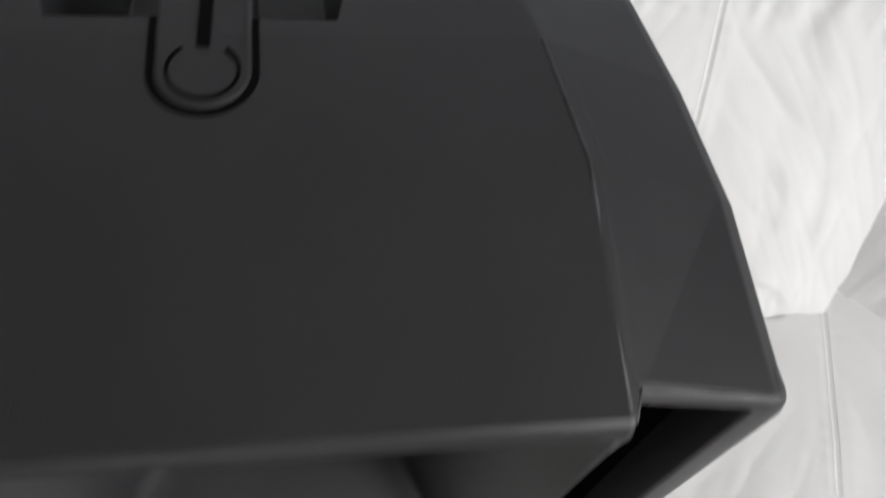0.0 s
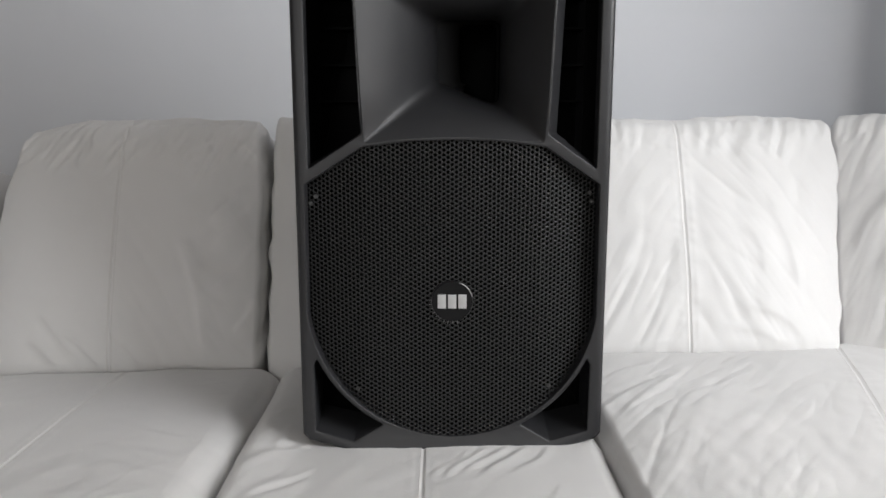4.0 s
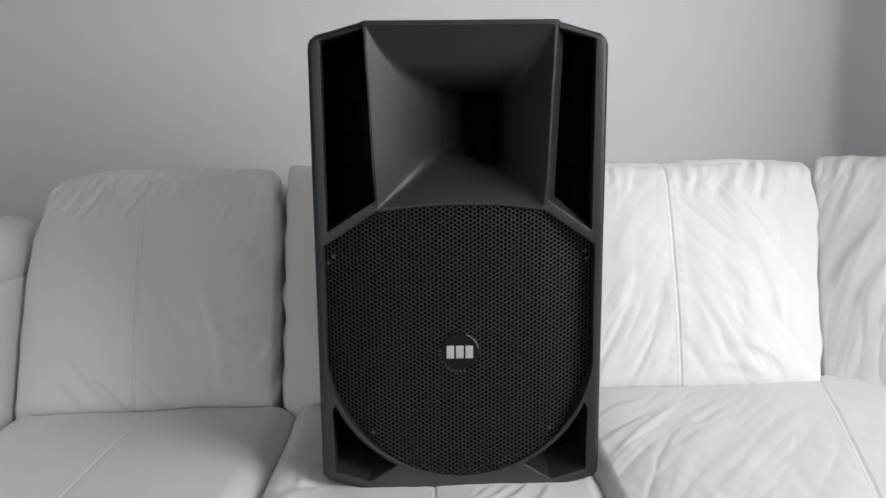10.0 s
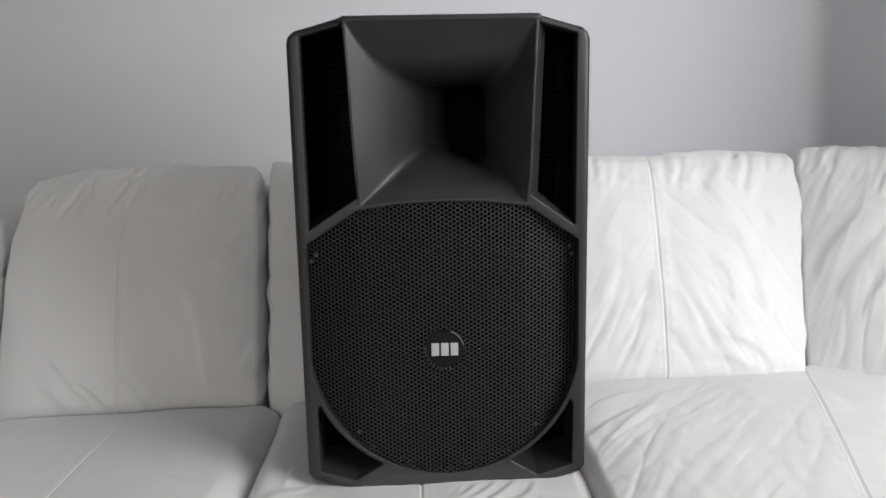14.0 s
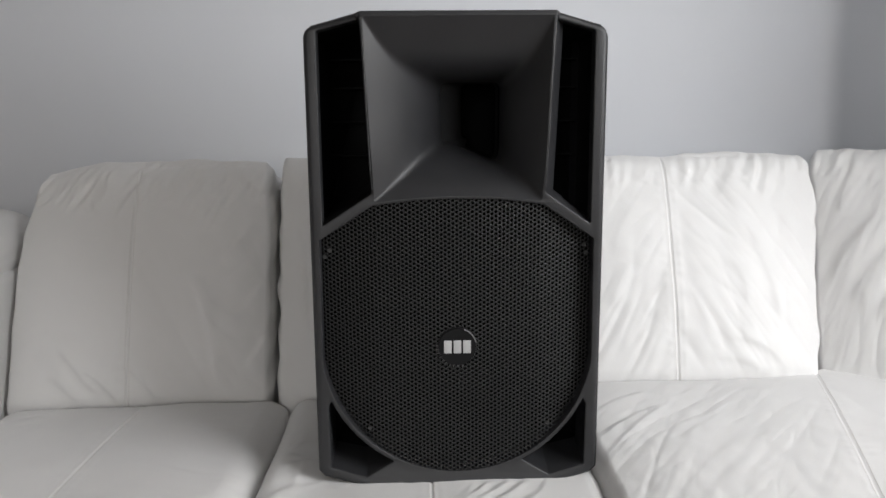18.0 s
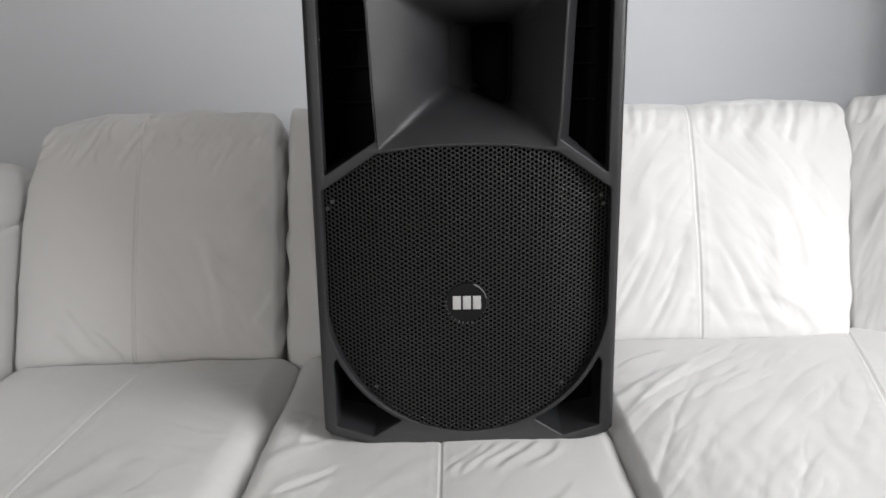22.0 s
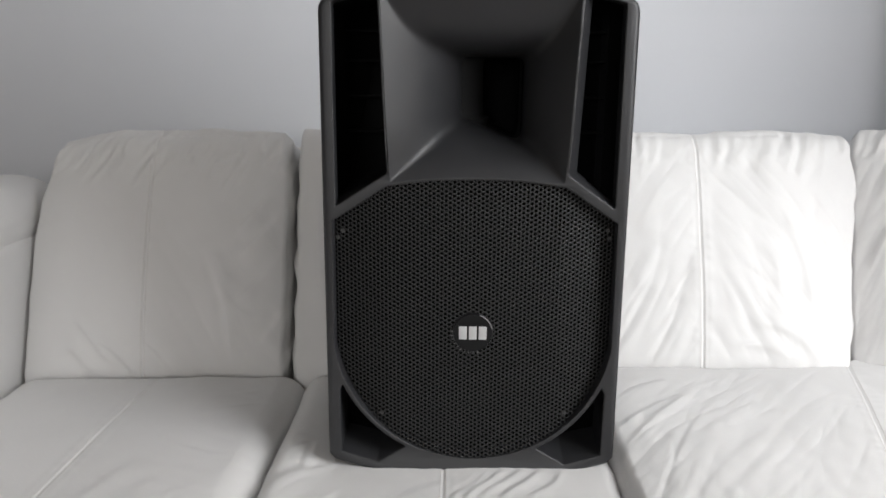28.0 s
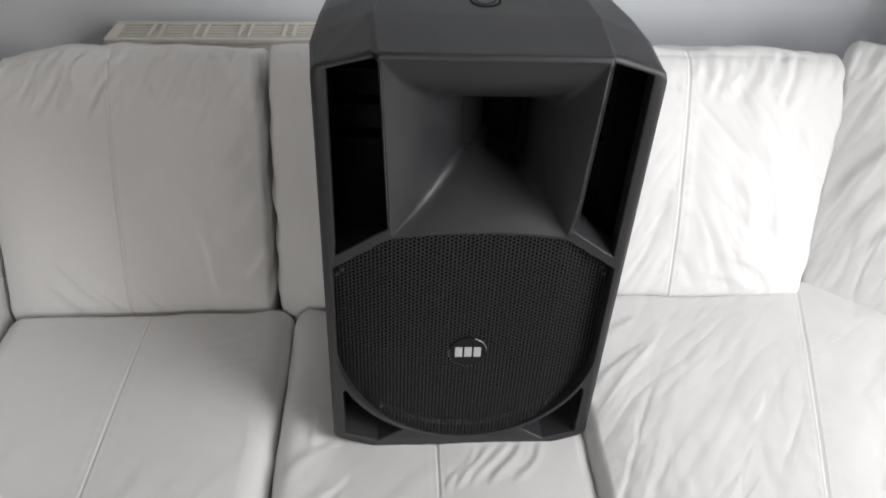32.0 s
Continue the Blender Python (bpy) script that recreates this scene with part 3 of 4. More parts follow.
    def lean_out(p):
        q = p.copy()
        q[:, 0] += np.clip((p[:, 0] + 0.1) / 0.4, 0, 1) * (p[:, 1] + 0.237) * 0.14
        w = np.clip((p[:, 0] - 0.16) / 0.13, 0, 1) ** 1.5 * np.clip((p[:, 1] - 0.13) / 0.14, 0, 1) ** 1.5
        q[:, 0] -= 0.022 * w
        q[:, 1] -= 0.012 * w
        return q

    folds = [(0.143, -0.118, 0.107, 0.001, .013, 0.0048, -0.005), (0.214, -0.158, 0.143, 0.082, .014, 0.0054, -0.001), (0.248, 0.013, 0.195, 0.127, .013, 0.0038, 0.001), (0.228, -0.245, 0.10, -0.165, 0.014, 0.0085, -0.010), (0.200, -0.262, 0.06, -0.205, 0.013, 0.006, -0.008), (0.147, -0.235, 0.074, -0.141, .014, 0.0042, 0.003), (0.137, 0.027, 0.102, 0.188, .02, 0.0021, -0.005), (0.083, -0.154, 0.022, -0.058, .018, 0.0032, 0.006)]
    folds += [(-0.136, -0.112, -0.062, 0.015, .02, 0.0045, 0.003), (-0.065, -0.125, -0.004, -0.042, .016, 0.0038, 0.002), (-0.115, -0.006, -0.070, 0.127, .02, 0.0035, 0.004), (-0.085, -0.199, 0.014, -0.097, .016, 0.0038, 0.006), (-0.122, 0.159, -0.106, 0.224, .011, 0.0021, -0.003), (-0.046, 0.167, -0.051, 0.223, .010, 0.0021, 0.001), (-0.019, 0.157, 0.008, 0.215, .012, 0.0025, 0.006), (0.090, 0.115, 0.113, 0.207, .012, 0.0021, -0.006), (0.212, 0.115, 0.177, 0.174, .012, 0.0019, 0.002)]
    folds += random_folds(31, 5, (-0.1, -0.1, 0.26, 0.24), -68, 9, 0.24, 0.022, 0.0014) + random_folds(33, 16, (-0.28, 0.15, 0.26, 0.21), 80, 16, 0.08, 0.011, 0.0022)
    folds = [(a, b + 0.02, c, d + 0.02, w * 1.3, e * 0.6, f) for a, b, c, d, w, e, f in folds]
    Cushion(half, soft, 0.028, 23, folds, (-0.006,), warp=lean_out, rumple=0.0026, rough_edge=0.013, creases=[(-66, 0.0032, 46, -0.03, 0.6), (-58, 0.0016, 74, 0.03, 0.6), (60, 0.0032, 46, -0.6, 0.01)], gather=(0.0038, 76, 0.58)).build("back_cushion", m, root, n=(220, 190, 16))

    # corner back, turned towards the room
    def lean_in(p):
        q = p.copy()
        q[:, 0] -= (p[:, 1] + 0.27) * 0.2
        return q

    half, m = back_frame(0.0, 0.40, -0.0204, 0.39, 27, 0.59, 0.16)
    m = Matrix.Translation((0.769, 0.388, 0)) @ pose(0, 0, 0, 0, 0, -42) @ m
    folds = [(-0.151, -0.050, -0.052, 0.121, .022, .0050, 0.004), (-0.109, -0.090, -0.023, 0.071, .018, .0036, 0.006), (-0.064, -0.120, -0.004, 0.003, .014, .0040, 0.001), (-0.126, 0.113, -0.108, 0.208, .014, .0026, 0.0), (-0.094, 0.043, -0.041, 0.159, .016, .0026, -0.003), (-0.112, -0.270, -0.178, -0.232, .012, .0024, -0.005)] + random_folds(42, 7, (-0.2, 0.17, 0.2, 0.24), 90, 15, 0.06, 0.011, 0.0016) + random_folds(43, 6, (0.0, -0.2, 0.16, 0.15), 62, 9, 0.2, 0.016, 0.002)
    Cushion(half, (0.024, 0.062, 0.06), 0.028, 24, folds, (), warp=lean_in, rumple=0.0020, rough_edge=0.011, creases=[(62, 0.0034, 48, -0.5, 0.5), (75, 0.0016, 80, -0.5, 0.5)], gather=(0.0034, 78, 0.55)).build("back_cushion", m, root, n=(150, 180, 16))
    # arm
    half, m = seat_frame(-1.12, -0.898, -0.44, 0.56, 0.715, 0.635)
    Cushion(half, 0.025, 0.006, 51, (), (), rumple=0.0012).build("armrest", m, root, n=(40, 70, 40))
    half, m = seat_frame(-1.142, -0.899, -0.45, 0.66, 0.818, 0.17)
    Cushion(half, (0.118, 0.07, 0.08), 0.008, 52, random_folds(52, 6, (-0.1, -0.4, 0.1, 0.4), 10, 20, 0.12, 0.02, 0.002), (), rumple=0.002, rough_edge=0.003).build("arm_pad", m, root, n=(60, 90, 30))
    # frame below and behind the cushions
    box_part("base", (-1.03, -0.40, 0.06), (1.0, 0.70, 0.262), LEATHER, root, bevel=0.02)
    box_part("back_frame", (-1.03, 0.60, 0.263), (0.98, 0.74, 0.74), LEATHER, root, bevel=0.03)
    for x in (-1.0, 0.0, 0.9):
        for y in (-0.33, 0.62):
            box_part("leg", (x - 0.03, y - 0.03, 0.0), (x + 0.03, y + 0.03, 0.061), BLACK_AND_SHADE, root)
    return root


sofa()


# ---- loudspeaker ----
GRILLE_MID, GRILLE_R = 0.655, 0.206


def arc(r, a0, a1, count):
    return [(r * math.cos(radians(a0 + (a1 - a0) * k / (count - 1))), GRILLE_MID + r * math.sin(radians(a0 + (a1 - a0) * k / (count - 1)))) for k in range(count)]


def mirrored(loop):
    return [(-x, z) for x, z in reversed(loop)]


def rounded(loop, r, steps=4):
    out, n = [], len(loop)
    for k in range(n):
        a, b, c = (Vector(loop[(k + s) % n]) for s in (-1, 0, 1))
        p, q = b + (a - b).normalized() * r, b + (c - b).normalized() * r
        for s in range(steps + 1):
            f = s / steps
            out.append(tuple(p * (1 - f) ** 2 + b * 2 * f * (1 - f) + q * f * f))
    return out


def grille_outline():
    top = [(0.203, 0.815), (0.126, 0.866), (0.063, 0.874), (0.0, 0.876), (-0.063, 0.874), (-0.126, 0.866), (-0.203, 0.815)]
    return top + [(x, z) for x, z in arc(GRILLE_R, 188, 352, 41)]


def inside(loop, x, z):
    hit, n = False, len(loop)
    for k in range(n):
        (ax, az), (bx, bz) = loop[k], loop[(k + 1) % n]
        if (az > z) != (bz > z) and x < (bx - ax) * (z - az) / (bz - az) + ax:
            hit = not hit
    return hit


def grille_y(x):
    return -0.007 + 0.2 * x * x + max(0.0, abs(x) - 0.124) * 0.17


def perforated_sheet():
    """Steel sheet with staggered round holes, folded back at both sides."""
    pitch, hole, depth = 0.0067, 0.0026, 0.002
    outline = inset(grille_outline(), -0.004)
    verts, faces = [], []
    column, corner = pitch * math.sqrt(3) / 2, pitch / math.sqrt(3)
    ring = []
    for k in range(12):
        a = radians(30 * k)
        far = corner if k % 2 == 0 else pitch / 2
        ring.append((far * math.cos(a), far * math.sin(a), hole * math.cos(a), hole * math.sin(a)))
    for i in range(-37, 38):
        x = i * column
        for j in range(-2, 70):
            z = 0.44 + (j + 0.5 * (i % 2)) * pitch
            if not inside(outline, x, z) or math.hypot(x, z - 0.65) < 0.0285:
                continue
            at = len(verts)
            verts += [(x + a, grille_y(x + a), z + b) for a, b, _, _ in ring]
            verts += [(x + c, grille_y(x + c) + 0.0003, z + d) for _, _, c, d in ring]
            verts += [(x + c, grille_y(x + c) + depth, z + d) for _, _, c, d in ring]
            for k in range(12):
                n = (k + 1) % 12
                faces.append((at + k, at + n, at + 12 + n, at + 12 + k))
                faces.append((at + 12 + k, at + 12 + n, at + 24 + n, at + 24 + k))
    return verts, faces


def skew(x, z):
    """The horn, its ridges and the side recesses sit a little off the middle of the cabinet."""
    return x + 0.003 * min(1.0, max(0.0, (0.19 - abs(x)) / 0.05)) * min(1.0, max(0.0, (z - 0.83) / 0.05))


def top_z(y):
    """Height of the cabinet's top along its middle."""
    return 1.1526 + (y - 0.078) * 0.088 if y < 0.137 else 1.1578 + (y - 0.137) * 0.0172


def cabinet_shell():
    """Rings from front to back: ridge half width and height, outer half width and height, foot."""
    rings = [(-0.0060, 0.1370, 1.1398, 0.2162, 1.1175, 0.4265), (0.078, 0.1425, 1.1526, 0.2215, 1.1232, 0.427), (0.137, 0.1352, 1.1578, 0.2146, 1.1300, 0.429), (0.265, 0.116, 1.160, 0.198, 1.1333, 0.433), (0.37, 0.095, 1.10, 0.14, 1.07, 0.445)]
    verts, faces = [], []
    for y, xr, zr, xo, zo, zb in rings:
        s = -0.03 * y
        slope = (zo + 0.0036 - zr) / (xo - 0.012 - xr)
        right = [(xr, zr)] + [(xr + d, zr + slope * d) for d in (0.0025, 0.0045, 0.0065, 0.009)] + [(xo - 0.012, zo + 0.0036), (xo - 0.0036, zo - 0.003), (xo, zo - 0.013), (xo, zb + 0.0265), (xo - 0.009, zb + 0.0165), (xr, zb)]
        ring = [(x, z) for x, z in right] + [(-x, z) for x, z in reversed(right)]
        verts += [(skew(x, z) + s, y - (proud(x, z) if y < 0 else 0), z) for x, z in ring]
    n = 22
    for k in range(len(rings) - 1):
        for i in range(n - 1):
            faces.append((k * n + i, k * n + i + 1, (k + 1) * n + i + 1, (k + 1) * n + i))
    faces += [(0, n - 1, 2 * n - 1, n), (n, 2 * n - 1, 3 * n - 1, 2 * n)]

    # the handle trough between the ridges
    def at(y, x, z):
        verts.append((x - 0.03 * y, y, z))
        return len(verts) - 1

    top = [[at(y, x, z) for x, z in ((-w, h), (-b, 1.06), (b, 1.06), (w, h))] for y, w, h, b in ((0.146, 0.055, 1.1579, 0.052), (0.265, 0.082, 1.160, 0.055), (0.372, 0.07, 1.101, 0.05))]
    front, mid, end = top
    r2, l2, r3, l3, r4, l4 = 2 * n, 3 * n - 1, 3 * n, 4 * n - 1, 4 * n, 5 * n - 1
    faces += [(l2, front[0], mid[0], l3), (r2, r3, mid[3], front[3]), (l3, mid[0], end[0], l4), (r3, r4, end[3], mid[3])]
    for a, b in ((front, mid), (mid, end)):
        for k in range(3):
            faces.append((a[k], a[k + 1], b[k + 1], b[k]))
    faces += [(front[0], front[1], front[2], front[3]), (l2, r2, front[3], front[0])]
    faces.append((*range(4 * n, 5 * n), end[0], end[1], end[2], end[3]))
    return verts, faces


def horn_loop(hx, lo, hi, corner, arch):
    """The horn's section: upright sides, flat top, and a floor that arches up in the middle."""
    right = rounded([(0.0, lo), (hx, lo - arch), (hx + 0.001, hi), (0.0, hi)], corner, 3)[4:12]
    side = [tuple(Vector(right[3]).lerp(Vector(right[4]), t / 8)) for t in range(1, 8)]
    right = right[:4] + side + right[4:]
    floor = [(right[0][0] * t / 6, lo - arch * (t / 6) ** 2) for t in range(0, 6)]
    top = [(right[-1][0] * t / 6, hi) for t in range(5, 0, -1)]
    half = floor + right + top
    return half + [(0.0, hi)] + [(-x, z) for x, z in reversed(half[1:])]


def taper(z):
    """The mouth narrows towards its lower lip."""
    return 0.94 + 0.076 * (z - 0.88) / 0.25


def sag(x, z, s, hx, lo):
    """The horn's floor falls off to one side as it nears the throat."""
    low = min(1.0, max(0.0, (0.985 - z) / (0.985 - lo)))
    return 0.034 * s ** 1.5 * low * min(1.0, max(0.0, (x + 0.7 * hx) / (1.7 * hx)))


def horn():
    """The flared horn: from a wide mouth to a dark throat."""
    verts, faces = [], []
    rows = 22
    for k in range(rows):
        s = k / (rows - 1)
        y = -0.0098 + 0.1248 * s
        hx = 0.045 + 0.0855 * (1 - s) ** 1.8
        lo, hi = 0.953 - 0.0725 * (1 - s) ** 1.7, 1.047 + 0.053 * (1 - s) ** 2.7 + 0.0318 * (1 - s) ** 7
        loop = horn_loop(hx, lo, hi, 0.004 + 0.022 * s * (1 - s) + 0.007 * s, 0.0085 * (1 - s) ** 2)
        count = len(loop)
        verts += [(skew(x * (1 + (taper(z) - 1) * (1 - s)), z) + 0.025 * s, y - proud(x, z) * (1 - s) ** 2, z - sag(x, z, s, hx, lo)) for x, z in loop]
    for k in range(rows - 1):
        for i in range(count):
            j = (i + 1) % count
            faces.append((k * count + i, k * count + j, (k + 1) * count + j, (k + 1) * count + i))
    return verts, faces


def proud(x, z):
    """How far the horn's mouth stands forward of the front."""
    def ease(t):
        t = min(1.0, max(0.0, t))
        return t * t * (3 - 2 * t)
    foot = 0.007 * ease((0.452 - z) / 0.026) * ease((0.175 - abs(x)) / 0.03)
    return foot + 0.0125 * ease((z - 0.872) / 0.06) * (1 - ease((abs(x) - 0.1362 * taper(z)) / 0.0055))


def split_at(loop, x0):
    """The loop with a corner more wherever a side crosses the upright line at x0."""
    out = []
    for k, (x, z) in enumerate(loop):
        u, w = loop[(k + 1) % len(loop)]
        out.append((x, z))
        if (x - x0) * (u - x0) < 0:
            out.append((x0, z + (w - z) * (x0 - x) / (u - x)))
    return out


def pocket(loop, y0, y1, shrink):
    """An open-fronted recess behind a hole of the front plate."""
    small = inset(loop, shrink)
    n = len(loop)
    verts = [(x, y0, z) for x, z in loop] + [(x, y1, z) for x, z in small]
    faces = [(k, (k + 1) % n, n + (k + 1) % n, n + k) for k in range(n)] + [tuple(range(n, 2 * n))]
    return verts, faces


def lining(loop, y0, y1, shift):
    """The plastic walls of a recess, from the front plate back to y1; shift moves each point on the way."""
    n = len(loop)
    deep = [shift(x, z) for x, z in loop]
    mid = [(a[0] * 0.15 + b[0] * 0.85, a[1] * 0.5 + b[1] * 0.5) for a, b in zip(loop, deep)]
    verts = [(x, y0 - 0.9 * proud(x, z), z) for x, z in loop] + [(x, y0 * 0.5 + y1 * 0.5, z) for x, z in mid] + [(x, y1, z) for x, z in deep]
    faces = [(r * n + k, r * n + (k + 1) % n, (r + 1) * n + (k + 1) % n, (r + 1) * n + k) for r in range(2) for k in range(n)]
    return verts, faces, deep


def loudspeaker():
    root = thing("loudspeaker", "black plastic stage loudspeaker with steel grille standing on white sofa", "speaker", (0, 0, 0))
    right = [(0.14, 0.426), (0.207, 0.4425), (0.2165, 0.453), (0.2165, 1.1015), (0.2158, 1.1090), (0.2132, 1.1150), (0.209, 1.1187), (0.2035, 1.1210), (0.1460, 1.1376), (0.1435, 1.1383), (0.1415, 1.1389), (0.1395, 1.1395), (0.1370, 1.1402)]
    outer = right + mirrored(right)
    mouth = [(x * taper(z), z) for x, z in horn_loop(0.1305, 0.8805, 1.1318, 0.004, 0.0085)]
    slot = rounded([(0.1275, 0.884), (0.1978, 0.8365), (0.1978, 1.1135), (0.1385, 1.1293)], 0.003, 3)
    for x in (0.1395, 0.1412, 0.143, 0.146):
        slot = split_at(slot, x)
    port = rounded([(0.1965, 0.4575), (0.1975, 0.557)] + [p for p in arc(0.213, -25, -62, 9)] + [(0.142, 0.4425)], 0.0015, 2)
    outline = grille_outline()
    verts, faces = plate(outer, [mouth, slot, mirrored(slot), port, mirrored(port), outline], -0.010, 0.014, 0.0072, (0.0009, 0.0020, 0.0020, 0.0026, 0.0026, 0.0014))
    verts = [(skew(x, z), y - proud(x, z) * (y < 0.013), z) for x, y, z in verts]
    mesh_part("front_frame", verts, faces, PLASTIC, root, sharp=50)
    shell = mesh_part("cabinet", *cabinet_shell(), PLASTIC, root, smooth=False)
    bevel = shell.modifiers.new("bevel", "BEVEL")
    bevel.width, bevel.segments, bevel.limit_method, bevel.angle_limit = 0.003, 3, "ANGLE", radians(9)
    for side in (-1, 1):
        # Pale ridge line: scuffing, with the ridge's highlight put into the colour.
        line = [(skew(side * xr, zr) - 0.03 * y, y, zr - 0.0006) for y, xr, zr in ((-0.016, 0.1370, 1.1398), (0.036, 0.1397, 1.1462), (0.078, 0.1425, 1.1526), (0.137, 0.1352, 1.1578))]
        v, f = tube(line, 0.0011, 8)
        mesh_part("worn_lit_edge", v, f, WORN_AND_LIT, shell, "scuffed paler edge of the top with its highlight")
        # Front edges: wear plus the window's highlight painted as a pale line.
        for ends in (((0.1392, 1.1302), (0.2060, 1.1123)), ((0.1263, 0.890), (0.1352, 1.120))):
            (x0, z0), (x1, z1) = ends
            way = [(x0 + (x1 - x0) * k / 12, z0 + (z1 - z0) * k / 12) for k in range(13)]
            rise = 0.0076 if z0 > 1.1 else 0.0
            v, f = tube([(skew(side * x, z + rise), -0.0085 - proud(x, z) + (0.0012 if rise else -0.0010), z + rise) for x, z in way], 0.0008, 6)
            mesh_part("worn_lit_edge", v, f, WORN_AND_LIT, shell, "scuffed front edge with a painted highlight")
    mesh_part("horn", *horn(), PLASTIC, root, "flared rectangular treble horn", sharp=50)
    loop = [(x + 0.025, z - sag(x, z, 1.0, 0.045, 0.953)) for x, z in horn_loop(0.045, 0.953, 1.047, 0.011, 0.0)]
    v, f, loop = lining(loop, 0.1148, 0.155, lambda x, z: (x + 0.034 * max(0.0, min(1.0, (0.02 - x) / 0.03)), z + 0.004 * max(0.0, min(1.0, (0.99 - z) / 0.03))))
    throat = mesh_part("throat", *pocket(loop, 0.155, 0.24, 0.002), THROAT_SHADE, root)
    mesh_part("throat_lining", v, f, HORN_WALL_SHADE, throat, "dull black inner horn wall with its shade painted in", sharp=60)
    for loop in (slot, mirrored(slot)):
        side = 1 if loop[0][0] > 0 else -1
        loop = [(skew(x, z), z) for x, z in loop]
        v, f, loop = lining(loop, -0.0065, 0.034, lambda x, z: (x + side * (0.017 if side > 0 else 0.003) * max(0.0, min(1.0, (0.165 - abs(x)) / 0.02)) + side * 0.011 * max(0.0, min(1.0, (abs(x) - 0.186) / 0.008)), z))
        cavity = mesh_part("side_slot", *pocket(loop, 0.034, 0.19, 0.002), BLACK_AND_SHADE, root, "deep dark side recess")
        # The left lining gets the blacker copy, its shade painted into the colour.
        mesh_part("slot_lining", v, f, PLASTIC if side > 0 else BLACK_AND_SHADE, cavity, "moulded plastic lining of the recess", sharp=40)
        xs = [x for x, _ in loop]
        for z in (0.93, 0.985, 1.04, 1.085):
            box_part("rib", (min(xs) + 0.004, 0.155, z), (max(xs) - 0.004, 0.188, z + 0.003), BLACK_AND_SHADE, cavity, bevel=0.0008)
    for loop in (port, mirrored(port)):
        v, f, loop = lining(loop, -0.0065, 0.06, lambda x, z: (x, z + 0.016 * max(0.0, min(1.0, (0.475 - z) / 0.02))))
        recess = mesh_part("port_recess", *pocket(loop, 0.06, 0.15, 0.004), BLACK_AND_SHADE, root, "triangular bass port")
        mesh_part("port_lining", v, f, PLASTIC, recess, "moulded plastic lining of the port", sharp=40)
    v, f = plate(inset(outline, -0.003), [], 0.026, 0.03, 0.0005, ())
    mesh_part("foam", v, f, FOAM, root)
    mesh_part("grille", *perforated_sheet(), GRILLE, root, "black perforated steel grille with round holes", smooth=False)
    for x, z in ((-0.191, 0.797), (0.193, 0.802), (-0.136, 0.519), (0.140, 0.523), (-0.199, 0.787), (0.196, 0.79)):
        bm = bmesh.new()
        bmesh.ops.create_cone(bm, cap_ends=True, segments=12, radius1=0.0034, radius2=0.0026, depth=0.0025, matrix=pose(x, grille_y(x) - 0.001, z, 90))
        part("screw", bm, STEEL, root)
    # badge: a dark disc with three pale blocks
    bm = bmesh.new()
    bmesh.ops.create_cone(bm, cap_ends=True, segments=48, radius1=0.0300, radius2=0.0285, depth=0.005, matrix=pose(0, -0.0075, 0.65, 90))
    badge = part("badge", bm, BADGE, root, "round black badge with three pale blocks")
    for k, x in enumerate((-0.0145, 0.0, 0.0145)):
        box_part("pale_block", (x - 0.0058, -0.0112, 0.6405), (x + 0.0058, -0.0099, 0.6605), BADGE_WHITE, badge, bevel=0.0006)
    v, f = tube([(0.0292 * math.cos(radians(a)), -0.0098, 0.65 + 0.0292 * math.sin(radians(a))) for a in range(14, 72, 4)], 0.0007, 6)
    mesh_part("trim", v, f, CHROME, badge, "thin bright rim arc")
    # cut edges of the grille's holes show below the disc
    for k, a in enumerate((176, 188, 199, 212, 224, 235, 248, 259, 272, 284)):
        c, d = math.cos(radians(a)), math.sin(radians(a))
        v, f = tube([(q * c, -0.0092 + 0.0012 * (q - 0.0298) / 0.003, 0.65 + q * d) for q in (0.0288, 0.0304, 0.0322 + 0.0006 * (k % 2))], 0.0007, 6)
        mesh_part("rim_tooth", v, f, TOOTH, badge)
    # carrying handle: a stem flush with the top, outlined by a dark groove, that ends in a round button
    s, mid = 0.0008, 0.1185
    ring = [(0.0178 * math.cos(radians(a)) + s, mid + 0.0178 * math.sin(radians(a))) for a in range(180, 361, 12)]
    side = [0.13, 0.137, 0.16, 0.2, 0.24]
    loop = ring + [(0.0178 + s - 0.004 * (y - mid) / 0.15, y) for y in side] + [(0.0178 + s - 0.004, 0.266), (-0.0178 + s - 0.004, 0.266)] + [(-0.0178 + s - 0.004 * (y - mid) / 0.15, y) for y in reversed(side)]
    n = len(loop)
    v = [(x, y, 1.130) for x, y in loop] + [(x, y, top_z(y) + 0.0002) for x, y in loop] + [(x, y, top_z(y) + 0.0010) for x, y in inset(loop, 0.0012)]
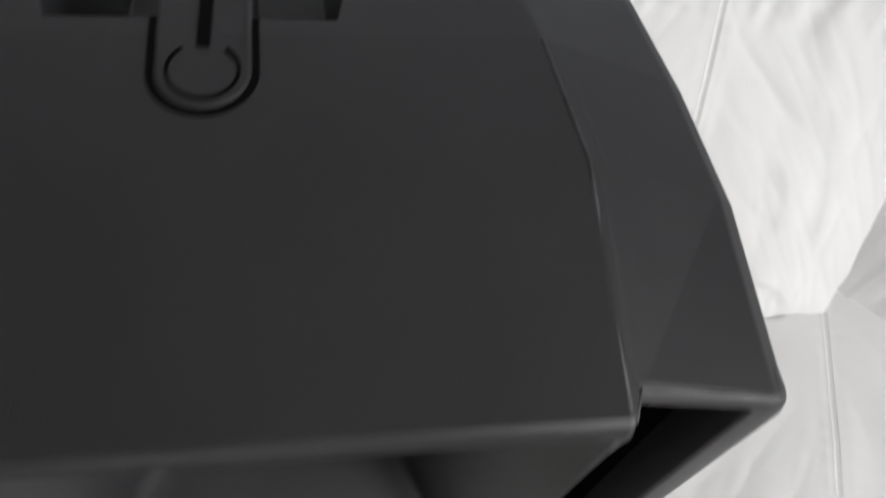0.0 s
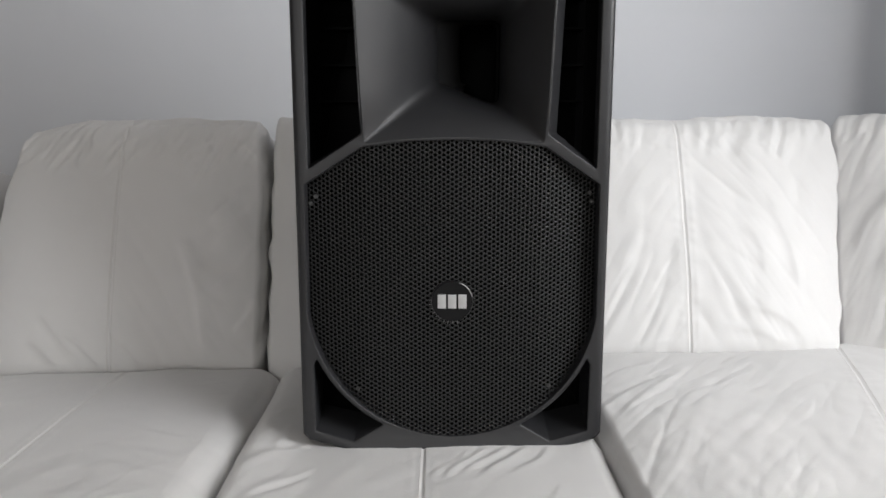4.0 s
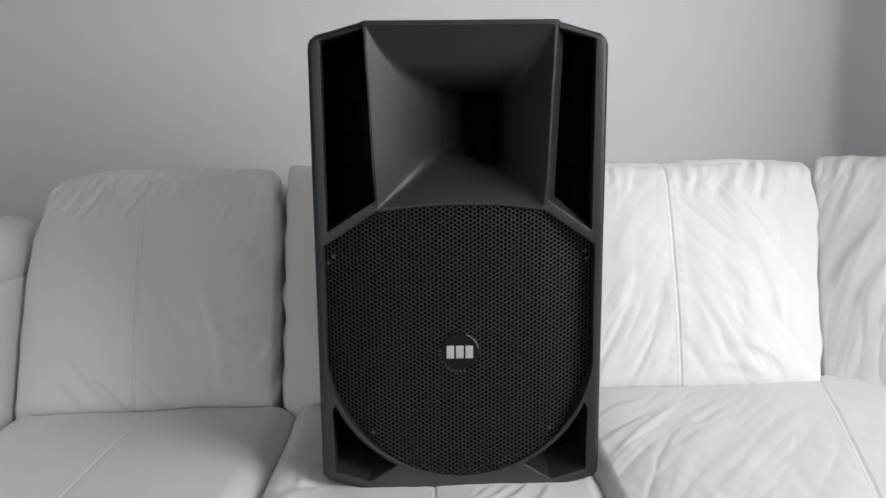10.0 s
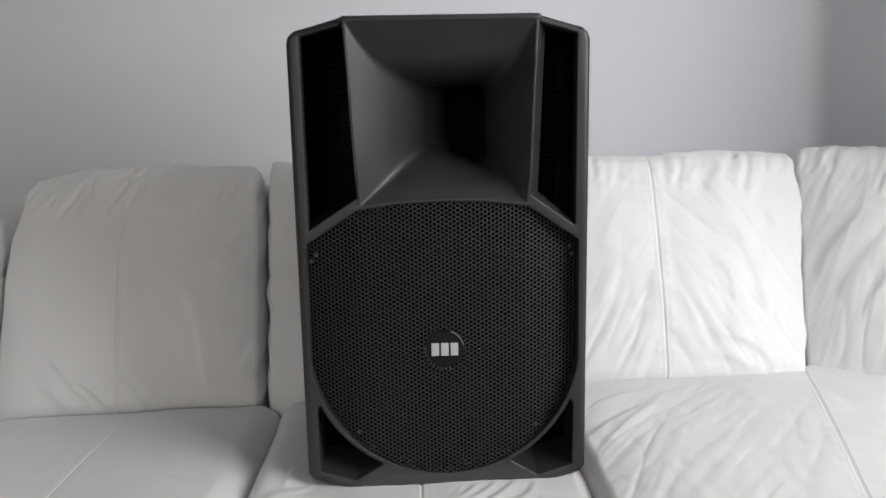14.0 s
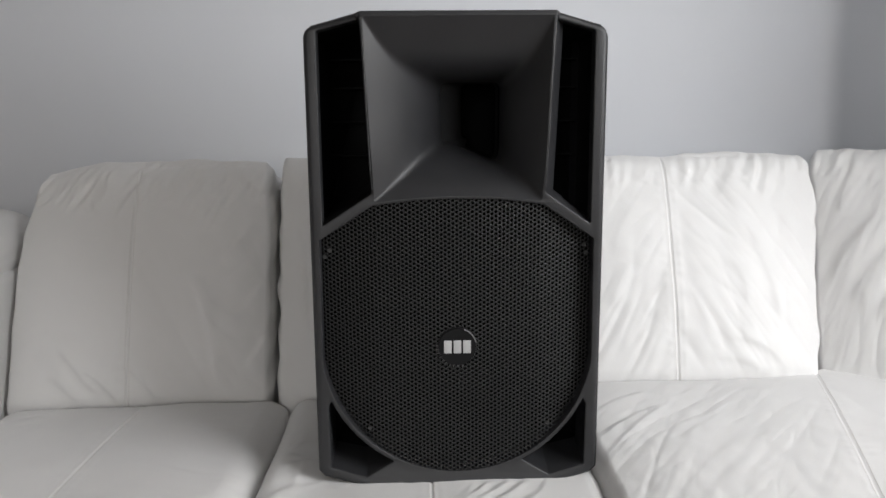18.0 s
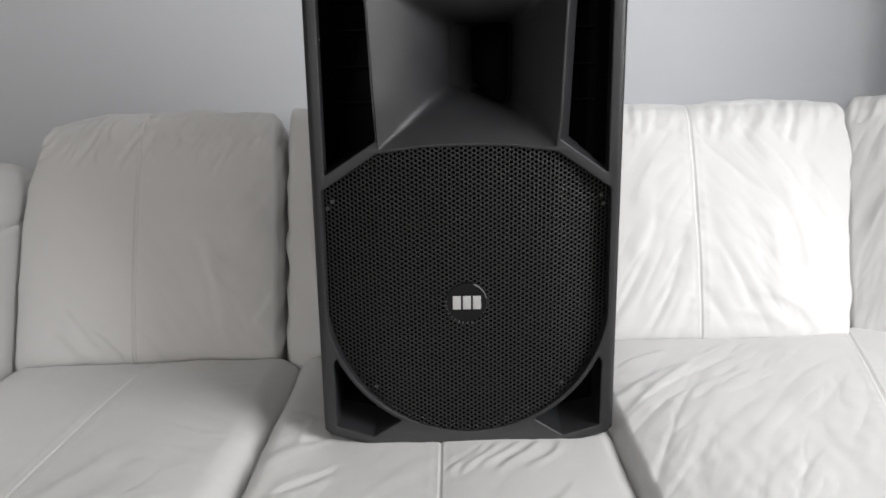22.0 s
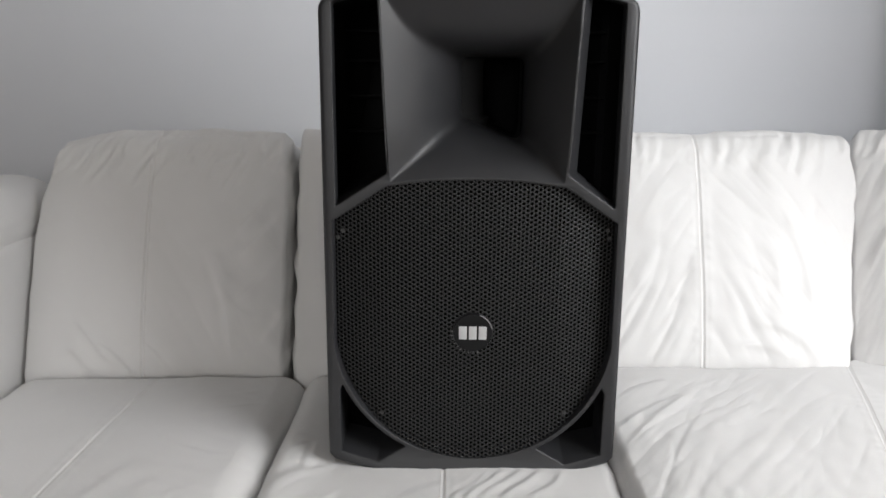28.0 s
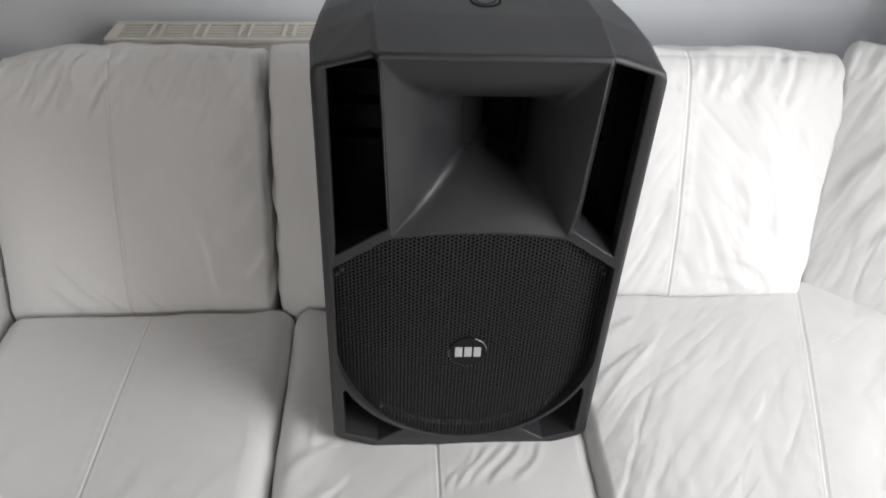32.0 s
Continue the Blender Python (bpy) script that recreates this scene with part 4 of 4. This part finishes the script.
    f = [tuple(range(n)), tuple(range(2 * n, 3 * n))] + [(r * n + k, r * n + (k + 1) % n, (r + 1) * n + (k + 1) % n, (r + 1) * n + k) for r in range(2) for k in range(n)]
    handle = mesh_part("carrying_handle", v, f, PLASTIC, root, sharp=30)
    v = [(x + s - 0.004, y, z) for y, top in ((0.225, 0.020), (0.268, 0.020)) for x, z in ((-0.062, 1.106), (-0.062, 1.112), (-top, 1.1605), (top, 1.1605), (0.062, 1.112), (0.062, 1.106))]
    f = [tuple(range(6)), tuple(range(6, 12))] + [(k, (k + 1) % 6, 6 + (k + 1) % 6, 6 + k) for k in range(6)]
    mesh_part("rear_bridge", v, f, PLASTIC, handle, sharp=20)

    def inlay(edges, lift):
        """A thin dark strip let into the top; edges: pairs of points in plan along it."""
        v = [(x, y, top_z(y) + lift - d) for a, b in edges for x, y, d in ((*a, 0), (*b, 0), (*b, 0.003), (*a, 0.003))]
        m = len(edges)
        f = [(4 * k + i, 4 * k + (i + 1) % 4, 4 * k + 4 + (i + 1) % 4, 4 * k + 4 + i) for k in range(m - 1) for i in range(4)] + [(0, 1, 2, 3), (4 * m - 4, 4 * m - 3, 4 * m - 2, 4 * m - 1)]
        mesh_part("groove", v, f, FOAM, handle, smooth=False)

    for r0, r1, a0, a1, lift in ((0.0124, 0.0139, -232, 52, 0.0014), (0.0178, 0.0207, 180, 360, 0.0004)):
        bends = [radians(a0 + (a1 - a0) * k / 30) for k in range(31)]
        inlay([tuple((s + r * math.cos(a), mid + r * math.sin(a)) for r in (r0, r1)) for a in bends], lift)
    for side in (-1, 1):
        inlay([((s + side * 0.0178 - 0.004 * (y - mid) / 0.15, y), (s + side * 0.0207 - 0.004 * (y - mid) / 0.15, y)) for y in (0.116, 0.126, 0.137, 0.146)], 0.0004)
    inlay([((s - 0.0030, y), (s + 0.0020, y)) for y in (0.130, 0.137, 0.16, 0.185)], 0.0014)
    root.matrix_world = LEVEL @ Matrix.Translation((0, 0, 0.65)) @ pose(0, 0, 0, 0, -0.85, 0) @ Matrix.Translation((0, 0, -0.65))
    return root


loudspeaker()
